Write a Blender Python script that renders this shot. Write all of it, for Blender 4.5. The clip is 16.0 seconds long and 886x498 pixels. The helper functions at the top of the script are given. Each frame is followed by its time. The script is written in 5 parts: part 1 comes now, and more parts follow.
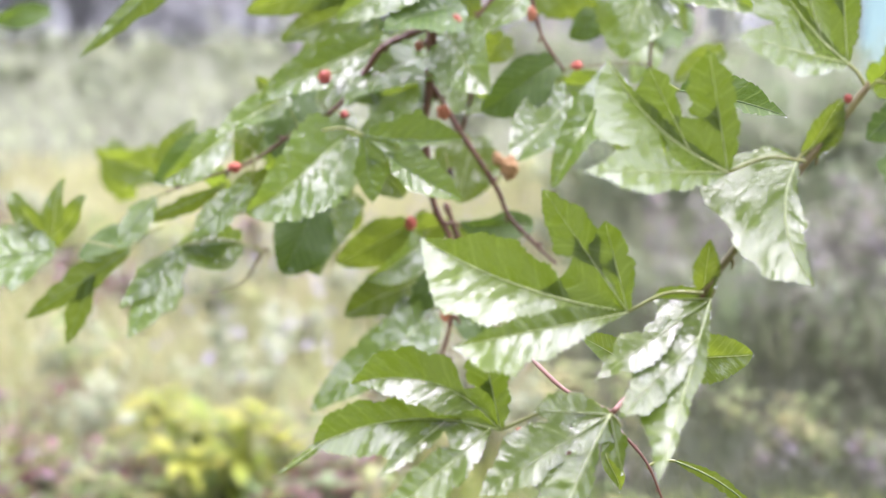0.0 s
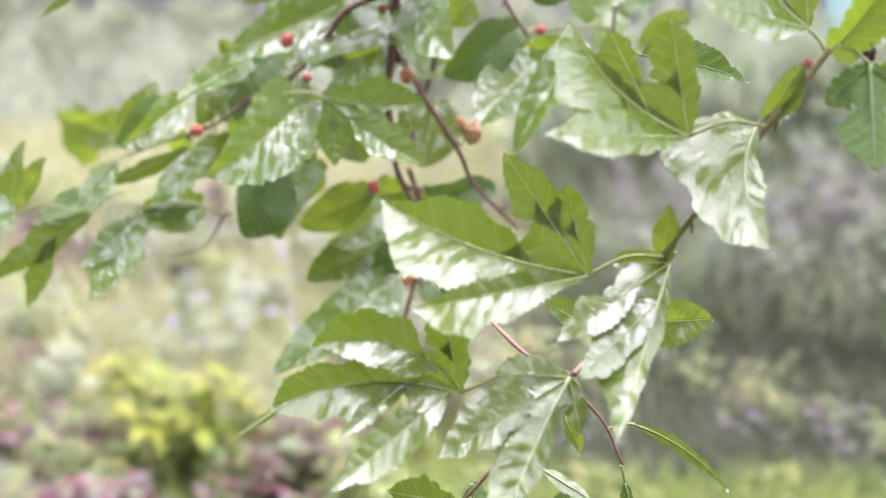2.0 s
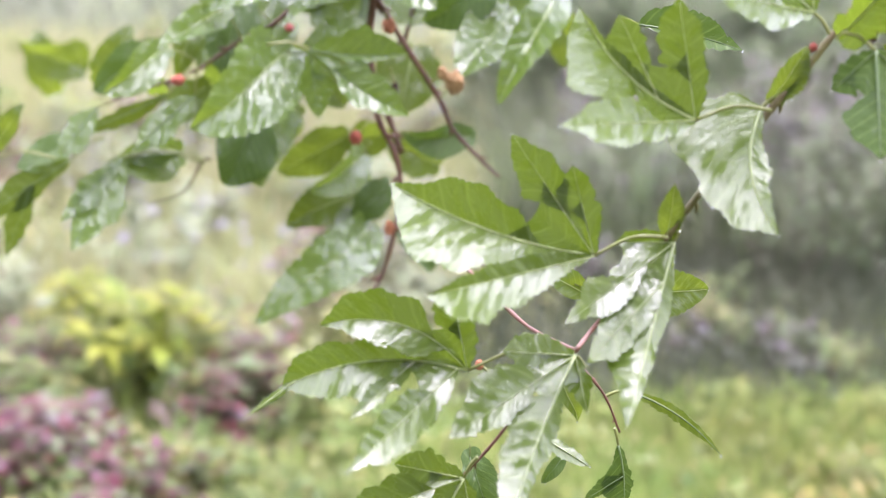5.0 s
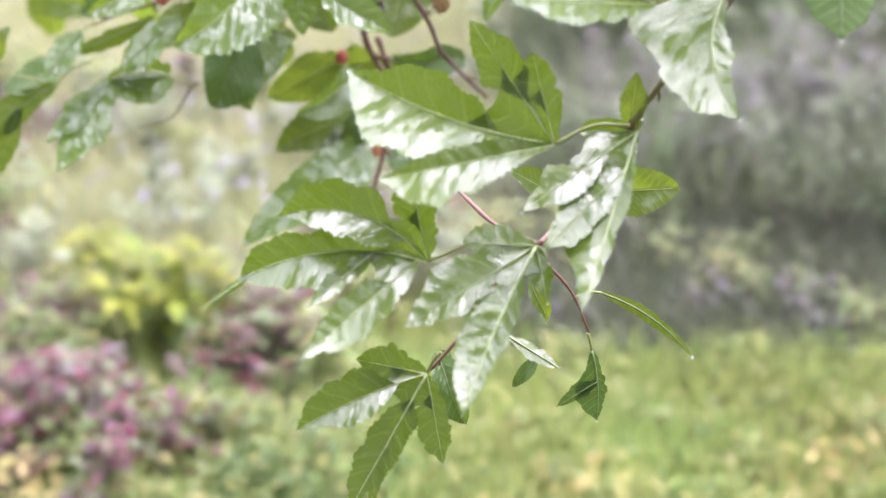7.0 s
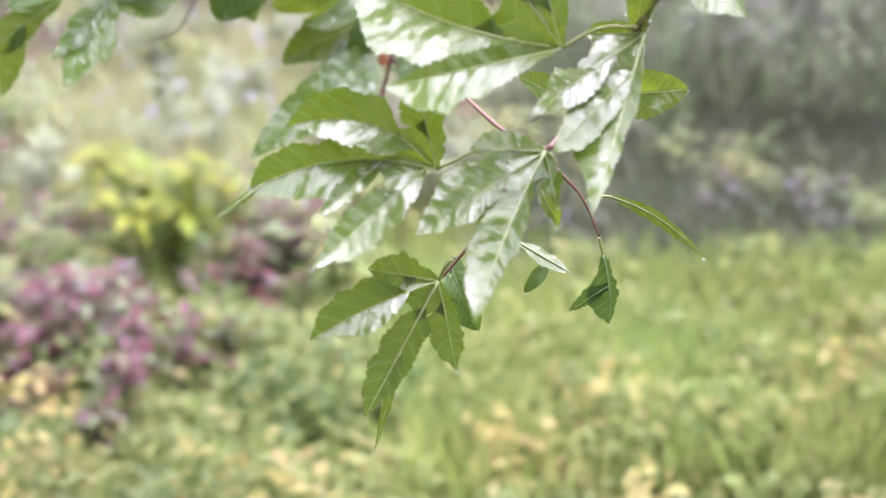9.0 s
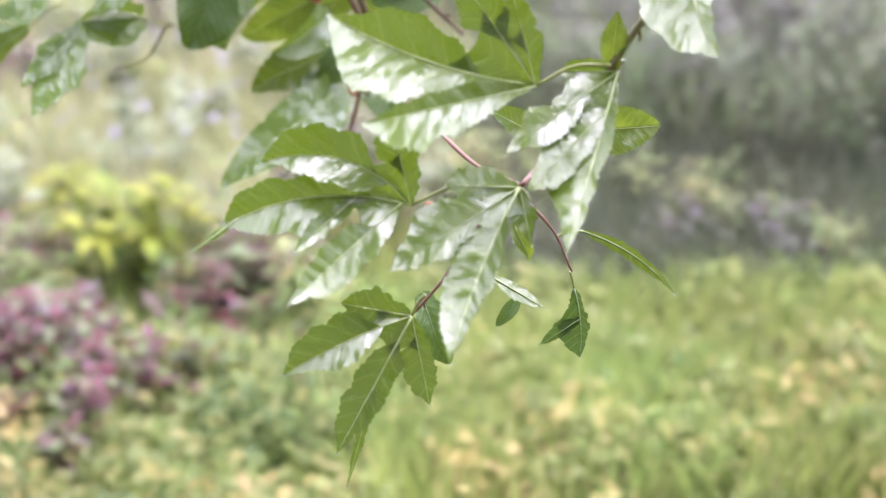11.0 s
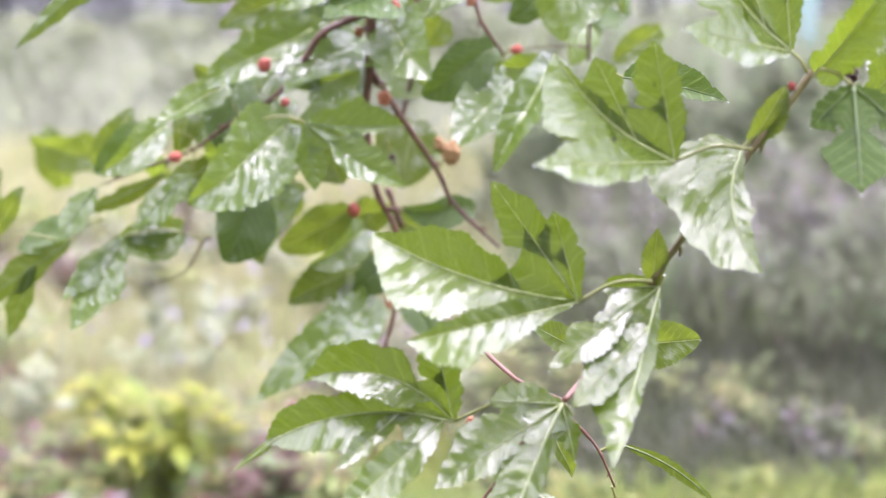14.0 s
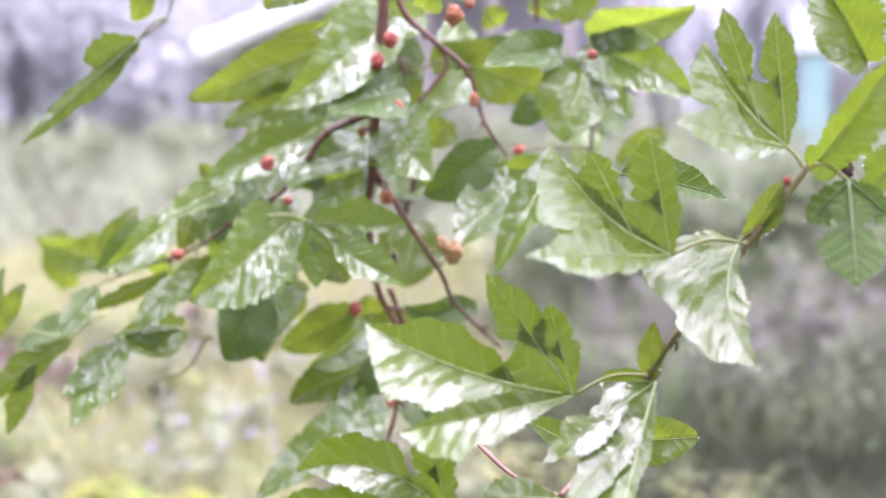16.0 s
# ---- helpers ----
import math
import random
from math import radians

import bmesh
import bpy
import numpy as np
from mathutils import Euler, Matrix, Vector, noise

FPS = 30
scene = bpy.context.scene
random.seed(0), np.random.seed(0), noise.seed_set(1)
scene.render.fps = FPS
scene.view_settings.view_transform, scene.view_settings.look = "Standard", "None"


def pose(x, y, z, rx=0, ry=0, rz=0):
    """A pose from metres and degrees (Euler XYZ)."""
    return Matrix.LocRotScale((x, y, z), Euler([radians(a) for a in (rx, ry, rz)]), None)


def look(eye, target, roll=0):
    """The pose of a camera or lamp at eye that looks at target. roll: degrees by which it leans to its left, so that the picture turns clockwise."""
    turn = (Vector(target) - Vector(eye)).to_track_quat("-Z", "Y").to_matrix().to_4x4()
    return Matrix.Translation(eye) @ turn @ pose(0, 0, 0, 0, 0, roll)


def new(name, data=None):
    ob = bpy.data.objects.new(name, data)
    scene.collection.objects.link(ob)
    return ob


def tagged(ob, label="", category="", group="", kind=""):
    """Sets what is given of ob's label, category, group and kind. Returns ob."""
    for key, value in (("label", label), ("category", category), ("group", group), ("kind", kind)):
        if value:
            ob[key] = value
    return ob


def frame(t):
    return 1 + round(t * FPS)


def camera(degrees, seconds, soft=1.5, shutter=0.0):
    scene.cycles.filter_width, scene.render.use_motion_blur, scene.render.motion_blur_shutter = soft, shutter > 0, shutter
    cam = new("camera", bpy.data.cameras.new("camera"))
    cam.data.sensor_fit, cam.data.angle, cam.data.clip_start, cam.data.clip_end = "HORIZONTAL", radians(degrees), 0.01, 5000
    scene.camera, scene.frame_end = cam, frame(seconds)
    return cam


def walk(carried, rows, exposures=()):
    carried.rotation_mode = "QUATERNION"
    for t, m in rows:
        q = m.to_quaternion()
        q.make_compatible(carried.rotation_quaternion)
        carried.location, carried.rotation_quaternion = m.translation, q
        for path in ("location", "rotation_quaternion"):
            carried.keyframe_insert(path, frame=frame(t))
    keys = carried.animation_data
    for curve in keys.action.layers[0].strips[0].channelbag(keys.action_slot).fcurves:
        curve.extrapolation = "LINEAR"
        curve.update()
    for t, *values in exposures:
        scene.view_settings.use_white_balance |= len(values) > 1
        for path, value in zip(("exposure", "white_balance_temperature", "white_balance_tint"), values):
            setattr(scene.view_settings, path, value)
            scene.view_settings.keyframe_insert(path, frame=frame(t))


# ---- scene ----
# ---- camera and its walk ----
cam = camera(30, 16.0, soft=1.1)
cam.data.dof.use_dof = True
cam.data.dof.focus_distance = 1.07
cam.data.dof.aperture_fstop = 5.8
# seconds, sideways and height of the eye in metres, then tilt, lean and turn in degrees
PATH = [
    (0, 0.0008, 1.4964, 81.307, 0.059, 1.975),
    (0.5, 0.0009, 1.4984, 80.566, 0.118, 2.376),
    (1, -0.0065, 1.5079, 79.842, 0.092, 2.018),
    (1.5, 0.0145, 1.4722, 80.975, 0.291, 1.626),
    (2, 0.0036, 1.4943, 80.160, 0.505, 0.758),
    (2.5, 0.0009, 1.4971, 79.928, 0.211, 0.585),
    (3, 0.0102, 1.4878, 79.986, 0.080, 1.009),
    (3.2, 0.0011, 1.5044, 79.193, -0.584, 0.834),
    (5.3, -0.0341, 1.5389, 76.742, 0.976, -1.478),
    (5.5, -0.0140, 1.5177, 76.908, 0.416, -0.658),
    (6, 0.0124, 1.4844, 77.186, 0.037, 0.270),
    (6.5, 0.0058, 1.4972, 76.247, 0.445, -0.038),
    (7, 0.0068, 1.4931, 75.719, 0.551, -0.245),
    (7.5, 0.0066, 1.4973, 74.814, -0.233, 0.079),
    (8, -0.0111, 1.5228, 72.750, 0.933, 0.036),
    (8.5, 0.0013, 1.5018, 72.448, -0.199, 0.297),
    (9, 0.0073, 1.4914, 72.610, -0.848, 0.146),
    (9.2, 0.0002, 1.5013, 72.147, 0.209, -0.301),
    (11.3, 0.0003, 1.5003, 73.826, -0.139, -1.419),
    (11.5, 0.0009, 1.4985, 74.287, 0.029, -1.494),
    (12, -0.0070, 1.5065, 75.770, 0.378, -1.914),
    (12.5, -0.0163, 1.5159, 76.733, 0.561, -2.099),
    (13, 0.0086, 1.4894, 79.047, -0.907, -0.698),
    (13.5, -0.0036, 1.5029, 79.588, -0.278, -0.580),
    (14, -0.0083, 1.5072, 80.384, -0.675, -0.357),
    (14.5, 0.0037, 1.4942, 81.833, -0.636, 0.199),
    (15, -0.0049, 1.5042, 82.587, -0.322, 0.041),
    (15.5, -0.0035, 1.5025, 83.551, -0.726, 0.074),
    (16, 0.0005, 1.4970, 84.214, -0.303, 0.011),
]
walk(cam, [(t, pose(x, 0, z, tilt, 0, turn) @ pose(0, 0, 0, 0, 0, lean)) for t, x, z, tilt, lean, turn in PATH],
     exposures=[(0, 2.56, 5980, 28), (3, 2.50, 5980, 27), (6, 2.49, 5900, 27), (9, 2.46, 5890, 27), (12, 2.50, 5880, 28), (13, 2.53, 5920, 30), (16, 2.57, 5840, 37)])

# ---- overcast daylight ----
world = bpy.data.worlds.new("overcast_sky")
scene.world = world
world.use_nodes = True
wn, wl = world.node_tree.nodes, world.node_tree.links
sky = wn.new("ShaderNodeTexSky")
sky.sky_type = "NISHITA"
sky.sun_disc = False
sky.sun_elevation = radians(78)
sky.sun_rotation = radians(60)
sky.dust_density = 6.0
sky.air_density = 1.4
sky.ozone_density = 1.0
soften = wn.new("ShaderNodeHueSaturation")
soften.inputs["Saturation"].default_value = 0.35
wl.new(sky.outputs[0], soften.inputs["Color"])
wl.new(soften.outputs[0], wn["Background"].inputs[0])
wn["Background"].inputs[1].default_value = 0.15
sun = new("sun", bpy.data.lights.new("sun", "SUN"))
sun.data.energy, sun.data.angle, sun.data.color = 1.5, radians(120), (1.0, 0.98, 0.95)
# the brightest part of the cloud stands high, a little to one side
sun.matrix_world = look((1.6, 0.9, 6.0), (0, 0, 0))


# ---- materials ----
def node_mat(name):
    m = bpy.data.materials.new(name)
    m.use_nodes = True
    n, l = m.node_tree.nodes, m.node_tree.links
    return m, n, l, n["Principled BSDF"]


def mix_colours(n, l, fac, a, b):
    x = n.new("ShaderNodeMix")
    x.data_type = "RGBA"
    l.new(fac, x.inputs[0])
    for i, c in ((6, a), (7, b)):
        if isinstance(c, tuple):
            x.inputs[i].default_value = (*c, 1)
        else:
            l.new(c, x.inputs[i])
    return x.outputs[2]


def math_node(n, l, op, a, b=0.0, c=0.0):
    x = n.new("ShaderNodeMath")
    x.operation = op
    for i, v in enumerate((a, b, c)):
        if isinstance(v, (int, float)):
            x.inputs[i].default_value = v
        else:
            l.new(v, x.inputs[i])
    return x.outputs[0]


def noise_node(n, l, scale, detail=3.0, vector=None):
    x = n.new("ShaderNodeTexNoise")
    x.inputs["Scale"].default_value, x.inputs["Detail"].default_value = scale, detail
    if vector is not None:
        l.new(vector, x.inputs["Vector"])
    return x.outputs["Fac"]


def leaf_material(name, dark, light, glow, through_light, rough=0.2, ripple=0.8, grain=70, runs=1.0, coat=1.0, share=0.48, beads=1.5):
    """Wet mulberry leaf: side veins as relief, patchy water film, light passing through the blade."""
    m, n, l, bsdf = node_mat(name)
    uv = n.new("ShaderNodeUVMap")
    uv.uv_map = "vein"
    sep = n.new("ShaderNodeSeparateXYZ")
    l.new(uv.outputs[0], sep.inputs[0])
    along, across = sep.outputs[0], math_node(n, l, "ABSOLUTE", sep.outputs[1])
    ramp = math_node(n, l, "MULTIPLY", math_node(n, l, "SUBTRACT", along, math_node(n, l, "MULTIPLY", across, 0.85)), 8.0)
    stray = math_node(n, l, "MULTIPLY", noise_node(n, l, 16, 2, n.new("ShaderNodeTexCoord").outputs["Object"]), 3.2)
    tri = math_node(n, l, "PINGPONG", math_node(n, l, "ADD", ramp, stray), 0.5)
    vein = math_node(n, l, "SUBTRACT", 1.0, math_node(n, l, "SMOOTH_MIN", math_node(n, l, "MULTIPLY", tri, 9.0), 1.0, 0.2))
    coord = n.new("ShaderNodeTexCoord").outputs["Object"]
    info = n.new("ShaderNodeObjectInfo")
    # water runs out along the side veins: patches drawn out in their direction
    lay = n.new("ShaderNodeCombineXYZ")
    l.new(math_node(n, l, "MULTIPLY", ramp, 1.0), lay.inputs[0])
    l.new(math_node(n, l, "MULTIPLY", sep.outputs[1], 4.5), lay.inputs[1])
    l.new(math_node(n, l, "MULTIPLY", info.outputs["Random"], 50.0), lay.inputs[2])
    broad = noise_node(n, l, beads, 4, lay.outputs[0])
    narrow = noise_node(n, l, beads * 4.5, 3, lay.outputs[0])
    streak = math_node(n, l, "ADD", math_node(n, l, "MULTIPLY", broad, 0.72), math_node(n, l, "MULTIPLY", narrow, 0.28))
    blotch = noise_node(n, l, 45, 4, coord)
    fine = noise_node(n, l, 420, 2, coord)
    base = mix_colours(n, l, blotch, dark, light)
    base = mix_colours(n, l, math_node(n, l, "MULTIPLY", info.outputs["Random"], 0.45), base, light)
    base = mix_colours(n, l, math_node(n, l, "MULTIPLY", vein, 0.4), base, (0.17, 0.23, 0.06))
    l.new(base, bsdf.inputs["Base Color"])
    film = noise_node(n, l, grain, 3, coord)
    # patches that hold a film of water shine, the rest of the blade is dull
    wet = n.new("ShaderNodeMapRange")
    wet.interpolation_type = "SMOOTHSTEP"
    l.new(math_node(n, l, "ADD", math_node(n, l, "MULTIPLY", film, 0.25), math_node(n, l, "MULTIPLY", streak, 0.75)), wet.inputs[0])
    wet.inputs[1].default_value, wet.inputs[2].default_value = share, share + 0.10
    l.new(math_node(n, l, "SUBTRACT", rough + 0.3, math_node(n, l, "MULTIPLY", wet.outputs[0], 0.3)), bsdf.inputs["Roughness"])
    bsdf.inputs["IOR"].default_value = 1.55
    l.new(math_node(n, l, "ADD", 0.12, math_node(n, l, "MULTIPLY", wet.outputs[0], 0.38)), bsdf.inputs["Specular IOR Level"])
    bsdf.inputs["Coat Roughness"].default_value = 0.1
    l.new(math_node(n, l, "MULTIPLY", wet.outputs[0], coat), bsdf.inputs["Coat Weight"])
    bsdf.inputs["Coat IOR"].default_value = 1.5
    quilt = math_node(n, l, "MULTIPLY", math_node(n, l, "SINE", math_node(n, l, "MULTIPLY", tri, 3.1416)), 1.0)
    height = math_node(n, l, "ADD", math_node(n, l, "MULTIPLY", quilt, 0.07), math_node(n, l, "MULTIPLY", film, ripple))
    height = math_node(n, l, "ADD", height, math_node(n, l, "MULTIPLY", fine, 0.12))
    height = math_node(n, l, "ADD", height, math_node(n, l, "MULTIPLY", streak, runs))
    bump = n.new("ShaderNodeBump")
    bump.inputs["Strength"].default_value, bump.inputs["Distance"].default_value = 0.55, 0.0022
    l.new(height, bump.inputs["Height"])
    l.new(bump.outputs[0], bsdf.inputs["Normal"])
    l.new(bump.outputs[0], bsdf.inputs["Coat Normal"])
    trans = n.new("ShaderNodeBsdfTranslucent")
    trans.inputs[0].default_value = (*glow, 1)
    mix = n.new("ShaderNodeMixShader")
    mix.inputs[0].default_value = through_light
    l.new(bsdf.outputs[0], mix.inputs[1])
    l.new(trans.outputs[0], mix.inputs[2])
    l.new(mix.outputs[0], n["Material Output"].inputs[0])
    return m


def rough_material(name, a, b, scale, rough=0.7, bump=0.4, dist=0.002, spec=0.4):
    m, n, l, bsdf = node_mat(name)
    coord = n.new("ShaderNodeTexCoord").outputs["Object"]
    big = noise_node(n, l, scale, 5, coord)
    small = noise_node(n, l, scale * 7, 3, coord)
    fac = math_node(n, l, "ADD", math_node(n, l, "MULTIPLY", big, 0.7), math_node(n, l, "MULTIPLY", small, 0.3))
    edge = n.new("ShaderNodeMapRange")
    l.new(fac, edge.inputs[0])
    edge.inputs[1].default_value, edge.inputs[2].default_value = 0.35, 0.65
    l.new(mix_colours(n, l, edge.outputs[0], a, b), bsdf.inputs["Base Color"])
    bsdf.inputs["Roughness"].default_value = rough
    bsdf.inputs["Specular IOR Level"].default_value = spec
    bm_ = n.new("ShaderNodeBump")
    bm_.inputs["Strength"].default_value, bm_.inputs["Distance"].default_value = bump, dist
    l.new(fac, bm_.inputs["Height"])
    l.new(bm_.outputs[0], bsdf.inputs["Normal"])
    return m


def foliage_material(name, colours, through_light=0.35, rough=0.45):
    """Small leaves and blades: each island takes its own colour from the ramp."""
    m, n, l, bsdf = node_mat(name)
    geo = n.new("ShaderNodeNewGeometry")
    ramp = n.new("ShaderNodeValToRGB")
    l.new(geo.outputs["Random Per Island"], ramp.inputs[0])
    ramp.color_ramp.interpolation = "LINEAR"
    while len(ramp.color_ramp.elements) < len(colours):
        ramp.color_ramp.elements.new(0.5)
    for i, c in enumerate(colours):
        ramp.color_ramp.elements[i].position = i / (len(colours) - 1)
        ramp.color_ramp.elements[i].color = (*c, 1)
    coord = n.new("ShaderNodeTexCoord").outputs["Object"]
    var = noise_node(n, l, 1.7, 3, coord)
    tone = n.new("ShaderNodeHueSaturation")
    l.new(ramp.outputs[0], tone.inputs["Color"])
    l.new(math_node(n, l, "ADD", 0.55, math_node(n, l, "MULTIPLY", var, 0.9)), tone.inputs["Value"])
    patch = noise_node(n, l, 3.1, 2, coord)
    l.new(math_node(n, l, "ADD", 0.455, math_node(n, l, "MULTIPLY", patch, 0.09)), tone.inputs["Hue"])
    l.new(tone.outputs[0], bsdf.inputs["Base Color"])
    bsdf.inputs["Roughness"].default_value = rough
    bsdf.inputs["Specular IOR Level"].default_value = 0.25
    trans = n.new("ShaderNodeBsdfTranslucent")
    l.new(tone.outputs[0], trans.inputs[0])
    mix = n.new("ShaderNodeMixShader")
    mix.inputs[0].default_value = through_light
    l.new(bsdf.outputs[0], mix.inputs[1])
    l.new(trans.outputs[0], mix.inputs[2])
    l.new(mix.outputs[0], n["Material Output"].inputs[0])
    return m


# one kind of leaf in lit and dark copies: light and shade put into colour
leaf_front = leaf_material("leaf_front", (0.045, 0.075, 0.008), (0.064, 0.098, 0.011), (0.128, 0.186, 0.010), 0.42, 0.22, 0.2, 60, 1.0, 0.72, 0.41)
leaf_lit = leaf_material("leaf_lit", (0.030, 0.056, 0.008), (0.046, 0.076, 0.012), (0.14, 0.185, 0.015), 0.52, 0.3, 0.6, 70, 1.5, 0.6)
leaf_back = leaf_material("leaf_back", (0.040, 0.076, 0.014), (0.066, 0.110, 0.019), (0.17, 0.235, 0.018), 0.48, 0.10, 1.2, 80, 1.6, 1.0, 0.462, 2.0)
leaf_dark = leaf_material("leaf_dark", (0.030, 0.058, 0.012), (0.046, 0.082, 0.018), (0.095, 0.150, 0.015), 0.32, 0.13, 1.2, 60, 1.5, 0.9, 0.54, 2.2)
water, _n, _l, _b = node_mat("water")
_b.inputs["Transmission Weight"].default_value, _b.inputs["IOR"].default_value, _b.inputs["Roughness"].default_value = 1.0, 1.33, 0.0
_b.inputs["Base Color"].default_value = (0.95, 0.97, 1.0, 1)
vein_dull = rough_material("vein_dull", (0.07, 0.11, 0.035), (0.10, 0.14, 0.05), 90, 0.4)
vein_pale = rough_material("vein_pale", (0.20, 0.25, 0.09), (0.26, 0.30, 0.13), 90, 0.35)
stalk_green = rough_material("stalk_green", (0.128, 0.147, 0.032), (0.160, 0.166, 0.051), 60, 0.4)
bark_light = rough_material("bark_light", (0.115, 0.108, 0.032), (0.096, 0.070, 0.032), 40, 0.5)
bark_red = rough_material("bark_red", (0.085, 0.030, 0.019), (0.125, 0.053, 0.034), 60, 0.45)
bark_brown = rough_material("bark_brown", (0.055, 0.021, 0.013), (0.105, 0.045, 0.028), 50, 0.5)
bark_trunk = rough_material("bark_trunk", (0.032, 0.023, 0.016), (0.077, 0.057, 0.042), 14, 0.8, 0.8, 0.01)
berry_red = rough_material("berry_red", (0.22, 0.030, 0.024), (0.28, 0.075, 0.04), 180, 0.55)
berry_orange = rough_material("berry_orange", (0.24, 0.075, 0.028), (0.28, 0.11, 0.05), 180, 0.6)
berry_dark = rough_material("berry_dark", (0.019, 0.002, 0.003), (0.051, 0.004, 0.005), 180, 0.25)
berry_tan = rough_material("berry_tan", (0.19, 0.10, 0.035), (0.26, 0.16, 0.07), 120, 0.6)


# ---- builders ----
def thing(name, label, category, group="", kind="", at=(0, 0, 0)):
    e = new(name)
    e.empty_display_size = 0.05
    e.location = at
    return tagged(e, label, category, group, kind)


def link_mesh(name, verts, faces, material, parent=None, label="", smooth=True, uvs=None):
    me = bpy.data.meshes.new(name)
    me.from_pydata(verts, [], faces)
    if smooth:
        me.shade_smooth()
    if uvs is not None:
        lay = me.uv_layers.new(name="vein")
        idx = np.empty(len(me.loops), dtype=np.int32)
        me.loops.foreach_get("vertex_index", idx)
        lay.data.foreach_set("uv", np.asarray(uvs, dtype=np.float32)[idx].ravel())
    me.materials.append(material)
    ob = new(name, me)
    if parent is not None:
        ob.parent = parent
        ob.matrix_parent_inverse = Matrix.Translation(parent.matrix_world.translation).inverted() if parent.parent is None else Matrix.Identity(4)
        if parent.parent is None and parent.location.length > 0:
            ob.matrix_parent_inverse = Matrix.Translation(parent.location).inverted()
    return tagged(ob, label)


def smooth_line(points, steps):
    """Catmull-Rom through the points."""
    p = [Vector(q) for q in points]
    if len(p) == 2:
        return [p[0].lerp(p[1], i / steps) for i in range(steps + 1)]
    e = [p[0] * 2 - p[1], *p, p[-1] * 2 - p[-2]]
    out = []
    for i in range(1, len(e) - 2):
        a, b, c, d = e[i - 1:i + 3]
        for k in range(steps):
            t = k / steps
            out.append(0.5 * ((2 * b) + (c - a) * t + (2 * a - 5 * b + 4 * c - d) * t * t + (3 * b - a - 3 * c + d) * t ** 3))
    return [*out, p[-1]]


def tube_data(points, r0, r1, sides=7, steps=4, wobble=0.0, seed=0):
    line = smooth_line(points, steps)
    rng = random.Random(seed)
    verts, faces = [], []
    n = len(line)
    for i, c in enumerate(line):
        d = (line[min(i + 1, n - 1)] - line[max(i - 1, 0)]).normalized()
        u = d.cross(Vector((0.31, 0.87, 0.38))).normalized()
        v = d.cross(u)
        r = (r0 + (r1 - r0) * i / (n - 1)) * (1 + wobble * rng.uniform(-1, 1))
        for k in range(sides):
            a = 2 * math.pi * k / sides
            verts.append(c + (u * math.cos(a) + v * math.sin(a)) * r)
    for i in range(n - 1):
        for k in range(sides):
            k2 = (k + 1) % sides
            faces.append((i * sides + k, i * sides + k2, (i + 1) * sides + k2, (i + 1) * sides + k))
    faces.append(tuple(range(sides))[::-1])
    faces.append(tuple((n - 1) * sides + k for k in range(sides)))
    return verts, faces


def joined(parts):
    verts, faces = [], []
    for v, f in parts:
        o = len(verts)
        verts.extend(v)
        faces.extend(tuple(i + o for i in q) for q in f)
    return verts, faces


count = {"leaf": 0}


def drop_shape():
    """A hanging drop, round below and drawn out above."""
    v, f = [(0, 0, 1.5)], []
    for i, (z, q) in enumerate(((0.9, 0.45), (0.35, 0.85), (-0.2, 1.0), (-0.7, 0.75))):
        v += [(q * math.cos(k * math.pi / 4), q * math.sin(k * math.pi / 4), z) for k in range(8)]
    v.append((0, 0, -1.0))
    for k in range(8):
        f.append((0, 1 + k, 1 + (k + 1) % 8))
        for i in range(3):
            a = 1 + i * 8
            f.append((a + k, a + 8 + k, a + 8 + (k + 1) % 8, a + (k + 1) % 8))
        f.append((25 + k, 33, 25 + (k + 1) % 8))
    return v, f


DROP = drop_shape()


